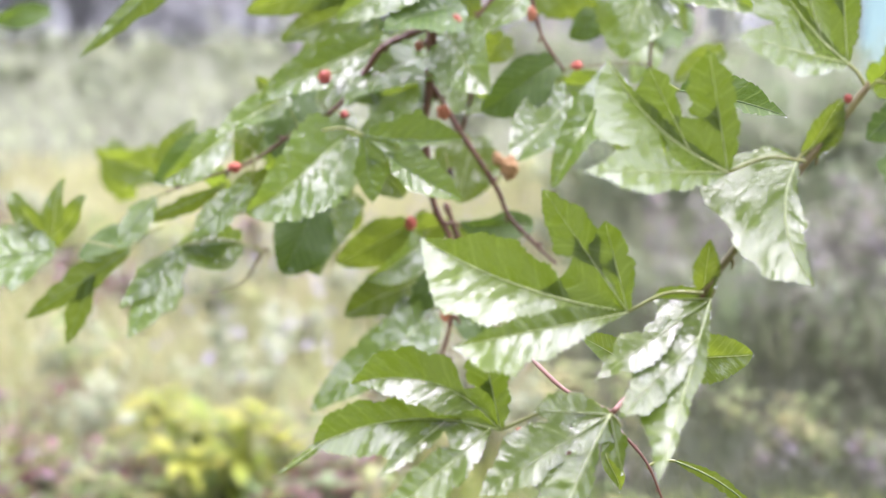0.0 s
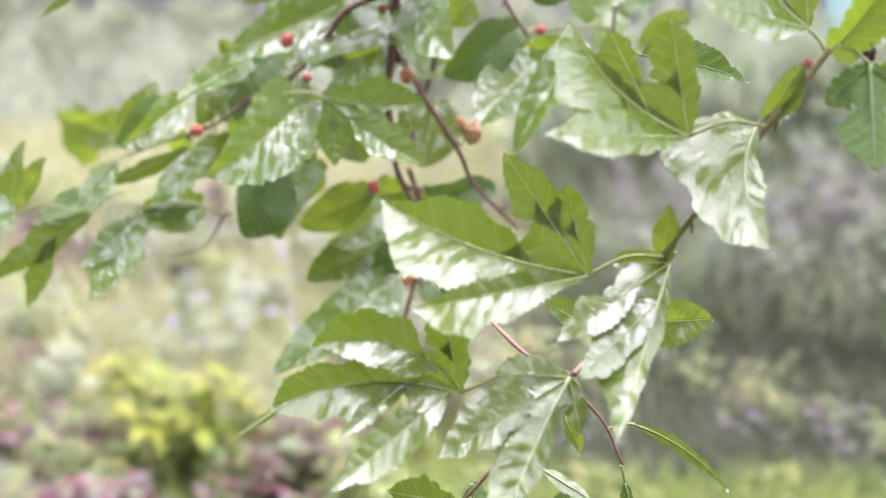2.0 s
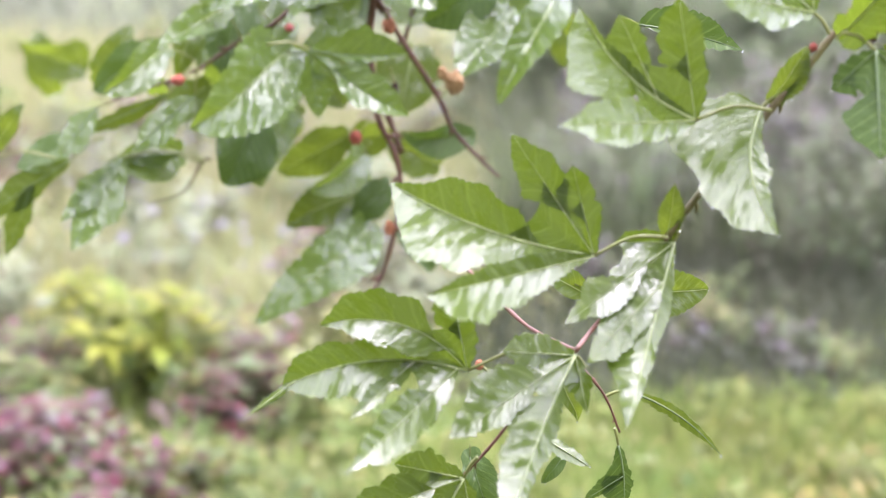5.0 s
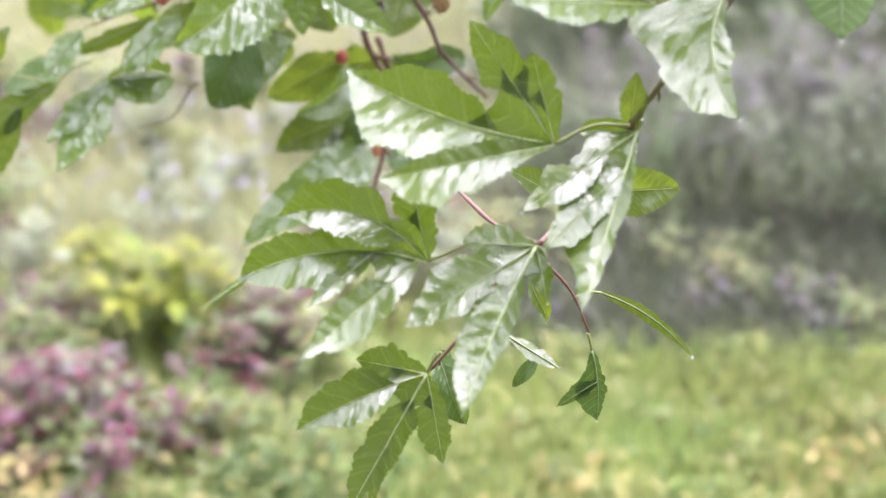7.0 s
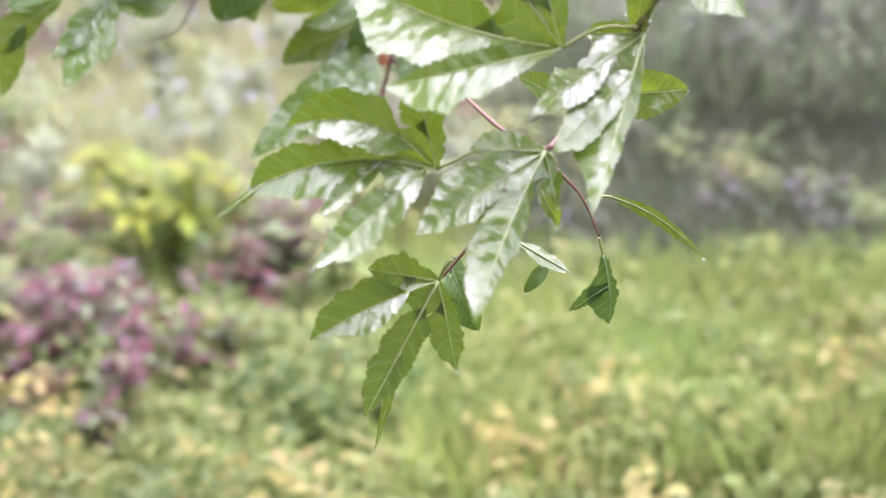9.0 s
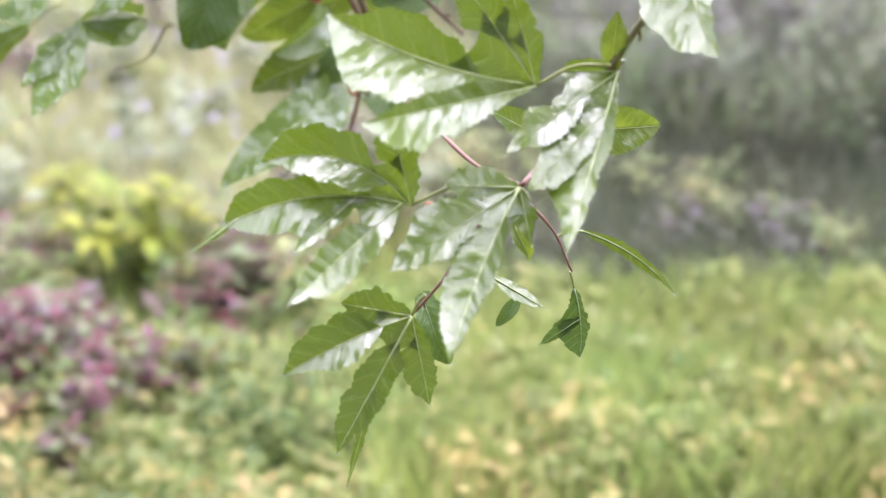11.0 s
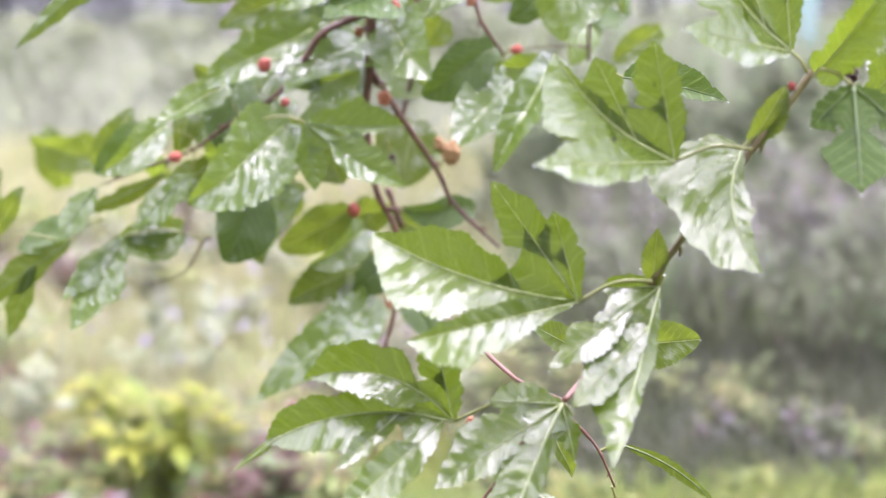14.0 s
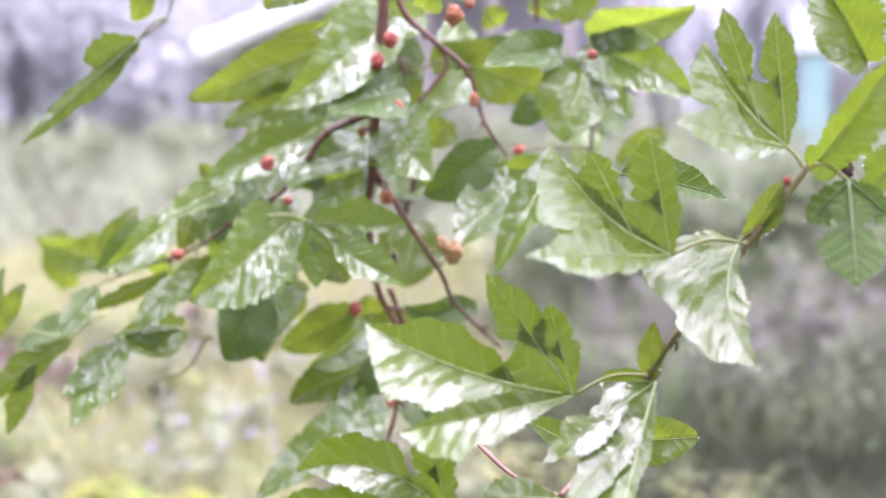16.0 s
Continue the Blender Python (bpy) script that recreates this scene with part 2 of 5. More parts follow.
def leaf(branch, base, tip, half, tilt, material, lobes=(), arch=0.05, stalk=None, start=0.0, fine=False):
    """A mulberry leaf from base to tip. half: the blade's half widths on its two sides, in lengths; tilt: how far each side folds
    forward, in degrees; lobes: further lobes from (x0, y0) to (x1, y1) with two half widths. Veins and stalk are its parts."""
    count["leaf"] += 1
    rng = random.Random(count["leaf"])
    base, tip = Vector(base), Vector(tip)
    m = tip - base
    length = m.length
    m.normalize()
    s = m.cross(Vector((0, 1, 0))).normalized()
    nrm = s.cross(m).normalized()
    if nrm.y > 0:
        nrm = -nrm
    # nrm points to the upper face; each half is folded forward about the midrib
    ta, tb = radians(tilt[0]), radians(tilt[1])
    sa = s * math.cos(ta) + nrm * math.sin(ta)
    sb = -s * math.cos(tb) + nrm * math.sin(tb)
    ph = rng.uniform(0, 6)
    wav = rng.uniform(0.02, 0.05) if fine else rng.uniform(0.05, 0.10)
    crease = 0.42 if fine else 0.3
    steep = [0.0] + [crease] * len(lobes) + [0.0, 0.0]
    axes = [(0.0, start, 0.0, 1.0, half[0], half[1]), *lobes]
    if half[0] + half[1] > 0.3 and start == 0.0:
        axes += [(0.0, 0.03, 0.55 * half[0], -0.05, 0.12, 0.12), (0.0, 0.03, -0.55 * half[1], -0.05, 0.12, 0.12)]

    def lobe_coords(x, y, ax):
        x0, y0, x1, y1, w1, w2 = ax
        ln = math.hypot(x1 - x0, y1 - y0)
        dx, dy = (x1 - x0) / ln, (y1 - y0) / ln
        return (x - x0) * dx + (y - y0) * dy, (x - x0) * dy - (y - y0) * dx, ln, w1, w2

    teeth = 0.034 if fine else 0.058

    blend = 0.038 if fine else 0.025

    def shape(x, y):
        """Inside where positive, with the lobe it belongs to and the rise of its sides; neighbouring lobes run into one another."""
        best, who, uu, vv = -1.0, 0, 0.0, 0.0
        near = []
        for k, ax in enumerate(axes):
            u, v, ln, w1, w2 = lobe_coords(x, y, ax)
            q = u / ln
            w = w1 if v > 0 else w2
            if 0 < q < 1:
                saw = (u / teeth + 0.37 * k + 0.3 * math.sin(u * 23 + k)) % 1.0 * (0.7 + 0.3 * math.sin(u * 61 + ph))
                h = w * ((q ** 0.6 * (1 - q) ** 0.95 / 0.355 if fine else q ** 0.36 * (1 - q) ** 0.7 / 0.507) if k == 0 or w < 0.08 * ln else q ** 0.5 * (1 - q) ** 0.62 / 0.463) * (1 - (0.30 if fine else 0.17) * saw * min(1, 12 * (1 - q)))
                d = h - abs(v)
            else:
                d = -abs(v) - (max(-q, q - 1) * ln)
            near.append((d, steep[k] * (math.sqrt(v * v + 0.0006) - 0.0245)))
            if d > best:
                best, who, uu, vv = d, k, u, v
        if fine:
            # uneven margin
            best += 0.010 * math.sin(x * 33 + ph) * math.sin(y * 29 + 1.3 * ph)
            near = [(d + best - max(e for e, z in near), z) for d, z in near]
        ws = [math.exp(max(-30.0, (d - best) / blend)) for d, z in near]
        rise = sum(w * z for w, (d, z) in zip(ws, near)) / sum(ws)
        return best + blend * math.log(sum(ws)), who, uu, vv, rise

    twist = 0.0 if fine else rng.uniform(-0.9, 0.9)
    slant = 0.0
    if not fine:
        arch += rng.uniform(-0.03, 0.10)
        slant = math.tan(radians(rng.uniform(0, 18) if material is leaf_lit else rng.uniform(8, 40)))

    def surface(x, y, rise=None):
        if rise is None:
            rise = shape(x, y)[4]
        k = min(1.0, abs(x) / 0.05)
        lat = sa * max(x, 0) + sb * max(-x, 0)
        lat = lat * (0.4 + 0.6 * k) + s * x * 0.6 * (1 - k)
        z = 4 * arch * y * (1 - y) + wav * abs(x) * math.sin(y * 11 + ph + (1.5 if x > 0 else 0)) - 0.22 * x * x
        z += rise
        z += 0.010 * math.sin(x * 17 + ph) * math.sin(y * 13 + ph * 2)
        off = lat + nrm * z
        if twist:
            off = Matrix.Rotation(twist * (y - 0.2), 3, m) @ off
        at = base + (m * y + off) * length
        # the blade lies back: its lower parts come forward
        at.y += slant * (at.z - base.z)
        return at

    xs0 = min(-half[1], *[min(a[0], a[2]) - max(a[4:]) for a in axes]) - 0.04
    xs1 = max(half[0], *[max(a[0], a[2]) + max(a[4:]) for a in axes]) + 0.04
    ys0 = min(-0.06, *[min(a[1], a[3]) - max(a[4:]) for a in axes])
    ys1 = max(1.02, *[max(a[1], a[3]) for a in axes]) + 0.02
    cell = 0.0095 if fine else 0.022
    nx, ny = int((xs1 - xs0) / cell) + 2, int((ys1 - ys0) / cell) + 2
    val = [[shape(xs0 + i * cell, ys0 + j * cell) for i in range(nx)] for j in range(ny)]
    verts, uvs, faces, made = [], [], [], {}

    def corner(i, j):
        if (i, j) not in made:
            made[i, j] = len(verts)
            d, who, u, v, rise = val[j][i]
            verts.append(surface(xs0 + i * cell, ys0 + j * cell, rise))
            uvs.append((u, v))
        return made[i, j]

    def edge(i, j, i2, j2):
        key = (i, j, i2, j2) if (i, j) < (i2, j2) else (i2, j2, i, j)
        if key not in made:
            a, b = val[key[1]][key[0]], val[key[3]][key[2]]
            t = a[0] / (a[0] - b[0])
            q = a if a[0] > 0 else b
            made[key] = len(verts)
            verts.append(surface(xs0 + (key[0] + (key[2] - key[0]) * t) * cell, ys0 + (key[1] + (key[3] - key[1]) * t) * cell, q[4]))
            uvs.append((q[2], q[3]))
        return made[key]

    for j in range(ny - 1):
        for i in range(nx - 1):
            ring = ((i, j), (i + 1, j), (i + 1, j + 1), (i, j + 1))
            inside = [val[b][a][0] > 0 for a, b in ring]
            if not any(inside):
                continue
            loop = []
            for k in range(4):
                if inside[k]:
                    loop.append(corner(*ring[k]))
                if inside[k] != inside[(k + 1) % 4]:
                    loop.append(edge(*ring[k], *ring[(k + 1) % 4]))
            if len(loop) > 2:
                faces.append(tuple(loop))
    ob = link_mesh("leaf", verts, faces, material, branch, uvs=uvs)
    lift = nrm * 0.0006
    r = min(0.0010 if fine else 0.0007, length * 0.009)
    veins = [tube_data([surface(0, y) + lift for y in (0, 0.2, 0.4, 0.6, 0.8, 0.97)], r, r * 0.25, 5, 3)]
    for x0, y0, x1, y1, w1, w2 in lobes:
        veins.append(tube_data([surface(x0 + (x1 - x0) * q, y0 + (y1 - y0) * q) + lift for q in (0.02, 0.3, 0.6, 0.93)], r * 0.7, r * 0.2, 5, 3))
    link_mesh("midrib", *joined(veins), vein_dull if material is leaf_dark else vein_pale, ob)
    rim = [verts[i] for key, i in made.items() if len(key) == 4]
    low = [v for v in rim if v.z < (base.z + tip.z) / 2 + 0.01]
    spots = [min(rim, key=lambda v: (v - surface(0, 0.99)).length)] + rng.sample(low or rim, min(len(low or rim), 4 if fine else 2))
    for c in spots:
        r_drop = rng.uniform(0.0004, 0.0008)
        d = link_mesh("water_drop", [c + Vector(p) * r_drop - Vector((0, 0, r_drop * 0.6)) for p in DROP[0]], DROP[1], water, ob)
    if stalk is not None:
        e = Vector(stalk)
        mid = base.lerp(e, 0.5) + Vector((0, 0, 0.12 * (e - base).length))
        link_mesh("petiole", *tube_data([e, mid, base, surface(0, 0.02)], r * 1.1, r, 6, 4), stalk_green, ob)
    return ob


def lobed_leaf(branch, base, lobes, material, webs=(), stalk=None):
    """A deeply lobed wet leaf. Each lobe: where its vein leaves the first one (0: the base), its tip, how far the vein bows, and its
    two sides as (width, pitch, where it is widest, how blunt it ends, how it
    widens from the base): a side pitched far back lies flat to the sky, one with little pitch stands upright.
    webs: pairs of lobes that the blade joins, and how far along each vein."""
    count["leaf"] += 1
    rng = random.Random(count["leaf"])
    base = Vector(base)
    verts, faces, uvs, veins, tips = [], [], [], [], []
    first, lines = None, []
    size = (Vector(lobes[0][1]) - base).length
    for index, (start, tip, bow, *sides) in enumerate(lobes):
        origin = first(start) if start else base
        d = Vector(tip) - origin
        across = Vector((-d.z, 0, d.x)).normalized()

        def vein(q, o=origin, d=d, a=across, b=bow):
            return o + d * q + a * (b * 4 * q * (1 - q))
        first = first or vein
        lines.append(vein)
        n, cols = max(20, int(d.length / 0.0011)), 8
        rows = [vein(i / n) for i in range(n + 1)]
        for sign, (width, pitch, peak, *blunt) in zip((1, -1), sides):
            o = len(verts)
            ph, slope = rng.uniform(0, 6), math.tan(radians(pitch))
            curl = rng.uniform(-0.10, 0.16)
            rise = blunt[1] if len(blunt) > 1 else 0.5 + 4 * max(0.0, peak - 0.56) - 2.5 * max(0.0, 0.40 - peak)
            end = blunt[0] if blunt else 1.55
            # where a web takes the blade's place, the side sets in beyond it
            joined_to = [(s, lobes[k][1]) for i, j, si, sj in webs for at, k, s in ((i, j, si), (j, i, sj)) if at == index]
            bay = max([s for s, other in joined_to if (Vector(other) - Vector(tip)).dot(across) * sign > 0], default=0.0)
            for i in range(n + 1):
                q = i / n
                e = rows[min(i + 1, n)] - rows[max(i - 1, 0)]
                p = Vector((-e.z, 0, e.x)).normalized() * sign
                w = width * ((q / peak) ** rise if q < peak else 1 - ((q - peak) / (1 - peak)) ** end)
                if bay:
                    w *= min(1.0, max(0.0, (q - 0.56 * bay) / (0.40 * bay)))
                saw = (q * d.length / 0.0046 + 0.25 * math.sin(q * 19 + ph)) % 1.0
                w *= 1 + 0.09 * math.sin(q * 13 + ph) + 0.06 * math.sin(q * 31 + 2 * ph)
                w = max(0.0, w - 0.0022 * saw * (0.7 + 0.3 * math.sin(q * 40 + ph)) * min(1.0, w / 0.006))
                for k in range(cols + 1):
                    r = k / cols
                    c = rows[i] + p * (w * r)
                    c.y += slope * (c.z - rows[i].z) * (1 + curl * r)
                    # gentle waves towards the margin and pleats between the side veins
                    c.y += 0.035 * width * r * math.sin(q * 9 + ph) - 0.00012 * math.sin(math.pi * r) * math.sin((q * d.length - 0.6 * w * r) * 620 + ph + 2 * math.sin(q * 7 + ph))
                    verts.append(c)
                    uvs.append((q * d.length / size, sign * w * r / size))
            for i in range(n):
                for k in range(cols):
                    a0 = o + i * (cols + 1) + k
                    quad = (a0, a0 + 1, a0 + cols + 2, a0 + cols + 1)
                    faces.append(quad if sign > 0 else quad[::-1])
        tips.append(rows[-1])
        r = 0.0008 if len(tips) == 1 else 0.00045
        veins.append(tube_data([vein(q) - Vector((0, 0.0006, 0)) for q in (0, 0.2, 0.4, 0.6, 0.8, 0.97)], r, r * 0.25, 5, 3))
    for i, j, si, sj in webs:
        o, n, cols = len(verts), 24, 10
        for a in range(n + 1):
            p, q = lines[i](si * a / n), lines[j](sj * a / n)
            for k in range(cols + 1):
                r = k / cols
                # the bay between two lobes is rounded inwards
                c = base.lerp(p.lerp(q, r), 1 - 0.6 * (a / n) * r * (1 - r)) if a else p
                verts.append(c + Vector((0, 0.0012 * math.sin(math.pi * r), 0)))
                uvs.append(((p - base).length / size, (r - 0.5) * (p - q).length / size))
        for a in range(n):
            for k in range(cols):
                b = o + a * (cols + 1) + k
                faces.append((b, b + 1, b + cols + 2, b + cols + 1))
    ob = link_mesh("leaf", verts, faces, material, branch, uvs=uvs)
    link_mesh("midrib", *joined(veins), vein_pale if material is leaf_front else vein_dull, ob)
    for c in tips + rng.sample(verts, 3):
        r = rng.uniform(0.0004, 0.0008)
        link_mesh("water_drop", [c + Vector(v) * r - Vector((0, 0, r * 0.6)) for v in DROP[0]], DROP[1], water, ob)
    if stalk is not None:
        e = Vector(stalk)
        mid = base.lerp(e, 0.5) + Vector((0, 0, 0.12 * (e - base).length))
        link_mesh("petiole", *tube_data([e, mid, base], 0.0012, 0.0010, 6, 4), stalk_green, ob)
    return ob


def twig(branch, points, r0, r1, material):
    verts, faces = tube_data(points, r0, r1, 8, 6, 0.16, len(points))
    # a bud stands at every other node
    line = smooth_line(points, 6)
    buds = []
    for i in range(3, len(line) - 2, 7):
        d = (line[i + 1] - line[i]).normalized()
        side = d.cross(Vector((0, 1, 0))) * (1 if i % 2 else -1)
        r = (r0 + r1) * 0.5
        buds.append(tube_data([line[i], line[i] + side * r * 1.6 + d * r, line[i] + side * r * 2.2 + d * r * 2.4], r * 0.8, r * 0.25, 6, 2))
    return link_mesh("twig", *joined([(verts, faces), *buds]), material, branch)


def berry(branch, at, r, stretch, material, stalk=None):
    """A cluster of small drupelets round a core, on a short stalk."""
    count["leaf"] += 1
    rng = random.Random(count["leaf"])
    at = Vector(at)
    bm = bmesh.new()
    n = 44
    for i in range(n):
        z = 1 - 2 * (i + 0.5) / n
        a = i * 2.39996
        q = math.sqrt(max(0, 1 - z * z)) * rng.uniform(0.75, 1.15)
        c = at + Vector((q * math.cos(a), q * math.sin(a), z * stretch * rng.uniform(0.8, 1.2))) * r * 0.68
        bmesh.ops.create_icosphere(bm, subdivisions=1, radius=r * rng.uniform(0.20, 0.32), matrix=Matrix.Translation(c))
    me = bpy.data.meshes.new("berry")
    bm.to_mesh(me)
    bm.free()
    me.shade_smooth()
    me.materials.append(material)
    ob = new("berry", me)
    ob.parent = branch
    ob.matrix_parent_inverse = Matrix.Translation(branch.location).inverted()
    if stalk is not None:
        link_mesh("berry_stalk", *tube_data([Vector(stalk), Vector(stalk).lerp(at, 0.5) + Vector((0, 0, r * 0.2)), at], 0.0009, 0.0008, 5, 3), stalk_green, ob)
    return ob


# ---- ground ----
def ground_height(x, y):
    return 0.05 * noise.noise((x * 0.35, y * 0.35, 0)) * min(1.0, 20 / max(1, abs(y)))


def build_ground():
    xs = [-900, -300, -120, -60, -30] + [-16 + i for i in range(33)] + [30, 60, 120, 300, 900]
    ys = [-900, -200, -60, -20, -8] + [-4 + i for i in range(30)] + [32, 42, 60, 100, 300, 900]
    verts = [(x, y, ground_height(x, y)) for y in ys for x in xs]
    w = len(xs)
    faces = [(j * w + i, j * w + i + 1, (j + 1) * w + i + 1, (j + 1) * w + i) for j in range(len(ys) - 1) for i in range(w - 1)]
    m = rough_material("meadow_soil", (0.055, 0.075, 0.025), (0.10, 0.115, 0.045), 1.1, 0.9, 0.6, 0.03)
    g = link_mesh("ground", verts, faces, m)
    return tagged(g, "rain-soaked meadow ground of pale grass and soil", "ground", kind="structure")


build_ground()


def blades(rng, n, spot, height, width, lean=0.5, seg=3):
    """Curved grass blades at places given by spot(rng)."""
    verts, faces = [], []
    for _ in range(n):
        x, y = spot(rng)
        z = ground_height(x, y) - 0.01
        h, w = rng.uniform(*height), rng.uniform(*width)
        a, b = rng.uniform(0, 6.283), rng.uniform(0.1, lean)
        dx, dy = math.cos(a), math.sin(a)
        f = rng.uniform(0, 3.14)
        cx, cy = math.cos(f) * w / 2, math.sin(f) * w / 2
        o = len(verts)
        for k in range(seg):
            t = k / seg
            q = h * b * t * t
            p = (x + dx * q, y + dy * q, z + h * t * (1 - 0.25 * b * t))
            s = 1 - 0.6 * t
            verts += [(p[0] - cx * s, p[1] - cy * s, p[2]), (p[0] + cx * s, p[1] + cy * s, p[2])]
        q = h * b
        verts.append((x + dx * q, y + dy * q, z + h * (1 - 0.25 * b)))
        for k in range(seg - 1):
            i = o + 2 * k
            faces.append((i, i + 1, i + 3, i + 2))
        i = o + 2 * (seg - 1)
        faces.append((i, i + 1, i + 2))
    return verts, faces


def small_leaf(verts, faces, c, d, up, length, width):
    """A pointed oval leaf, slightly folded, from c along d."""
    side = d.cross(up)
    if side.length < 1e-4:
        side = Vector((1, 0, 0))
    side.normalize()
    up = side.cross(d).normalized()
    o = len(verts)
    verts += [c, c + d * length * 0.45 + side * width * 0.5 + up * width * 0.12, c + d * length - up * length * 0.12,
              c + d * length * 0.45 - side * width * 0.5 + up * width * 0.12, c + d * length * 0.5]
    faces += [(o, o + 1, o + 4), (o + 1, o + 2, o + 4), (o + 2, o + 3, o + 4), (o + 3, o, o + 4)]


def random_dir(rng, low=-0.3, high=0.9):
    a, z = rng.uniform(0, 6.283), rng.uniform(low, high)
    q = math.sqrt(max(0.0, 1 - z * z))
    return Vector((q * math.cos(a), q * math.sin(a), z))


def scattered_leaves(rng, n, place, length, ratio=0.5):
    verts, faces = [], []
    for _ in range(n):
        c = place(rng)
        l = rng.uniform(*length)
        small_leaf(verts, faces, Vector(c), random_dir(rng), random_dir(rng, 0.3, 1), l, l * ratio)
    return verts, faces


def field(y0, y1, left=-0.36, right=0.36):
    """Places spread evenly over a wedge of the meadow."""
    def spot(rng):
        y = math.sqrt(rng.uniform(y0 * y0, y1 * y1))
        return rng.uniform(left * y, right * y), y
    return spot


grass_green = foliage_material("grass_green", [(0.13, 0.18, 0.042), (0.17, 0.225, 0.052), (0.225, 0.27, 0.075), (0.29, 0.29, 0.12)], 0.6)
grass_pale = foliage_material("grass_pale", [(0.245, 0.259, 0.103), (0.283, 0.288, 0.132), (0.312, 0.297, 0.161), (0.264, 0.245, 0.155)])
# greyer than the nearer grass: distance haze carried by the colour
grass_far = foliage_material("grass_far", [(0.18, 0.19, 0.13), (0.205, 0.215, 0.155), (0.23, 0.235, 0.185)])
sedge = foliage_material("sedge", [(0.036, 0.047, 0.021), (0.054, 0.064, 0.032), (0.071, 0.078, 0.046), (0.089, 0.093, 0.068)])
cover_leaf = foliage_material("cover_leaf", [(0.15, 0.195, 0.065), (0.185, 0.235, 0.075), (0.225, 0.265, 0.09), (0.31, 0.28, 0.11), (0.2, 0.235, 0.1)], 0.6)
red_leaf = foliage_material("red_leaf", [(0.06, 0.008, 0.015), (0.095, 0.02, 0.028), (0.14, 0.11, 0.13), (0.075, 0.012, 0.02), (0.1, 0.03, 0.04), (0.09, 0.13, 0.045), (0.13, 0.15, 0.08), (0.08, 0.016, 0.026)])
red_stem = rough_material("red_stem", (0.075, 0.035, 0.038), (0.116, 0.064, 0.064), 20, 0.6)
shrub_stem = rough_material("shrub_stem", (0.115, 0.08, 0.075), (0.15, 0.115, 0.105), 20, 0.7)
yellow_leaf = foliage_material("yellow_leaf", [(0.15, 0.20, 0.03), (0.22, 0.255, 0.035), (0.30, 0.305, 0.05)], 0.6)
dry_leaf = foliage_material("dry_leaf", [(0.127, 0.086, 0.098), (0.172, 0.121, 0.144), (0.138, 0.184, 0.075), (0.23, 0.19, 0.253), (0.149, 0.196, 0.069), (0.207, 0.172, 0.23), (0.161, 0.207, 0.086)], 0.6)
shrub_leaf = foliage_material("shrub_leaf", [(0.085, 0.125, 0.05), (0.12, 0.165, 0.07), (0.16, 0.19, 0.10), (0.23, 0.245, 0.17)], 0.6)
# far leaves paled almost to grey: rain haze put into the colour
hazed_leaf = foliage_material("hazed_leaf", [(0.40, 0.41, 0.43), (0.45, 0.46, 0.47), (0.50, 0.51, 0.51)], 0.6)
mauve_petal = foliage_material("mauve_petal", [(0.19, 0.17, 0.24), (0.22, 0.20, 0.27), (0.25, 0.24, 0.29)])

bush_leaf = foliage_material("bush_leaf", [(0.15, 0.18, 0.09), (0.19, 0.215, 0.12), (0.23, 0.245, 0.16)], 0.5)
tall_sedge = foliage_material("tall_sedge", [(0.08, 0.105, 0.045), (0.11, 0.135, 0.065), (0.13, 0.145, 0.085), (0.12, 0.115, 0.10)], 0.6)
yellowed_leaf = foliage_material("yellowed_leaf", [(0.29, 0.27, 0.09), (0.32, 0.27, 0.10), (0.30, 0.24, 0.10)], 0.5)
deep_leaf = foliage_material("deep_leaf", [(0.07, 0.11, 0.03), (0.10, 0.14, 0.04), (0.13, 0.17, 0.06)], 0.5)
rng = random.Random(7)


def low_place(y0, y1, left, right, z0, z1, seed=3.0, least=-1.0):
    spot = field(y0, y1, left, right)

    def place(r):
        # leaves stand in clumps of a hand's breadth
        while True:
            x, y = spot(r)
            lump = noise.noise((x * 4.5, y * 4.5, seed)) * 0.5 + 0.5
            if lump > least and r.random() < 0.25 + lump:
                return x, y, ground_height(x, y) + z0 + (z1 - z0) * r.random() * (0.3 + 1.1 * lump)
    return place


def around(r):
    """Places on the meadow round the tree, outside the planted strip."""
    while True:
        x, y = r.uniform(-9, 9), r.uniform(-5, 13)
        if abs(x) > 0.34 * y or y < 2.7:
            return x, y


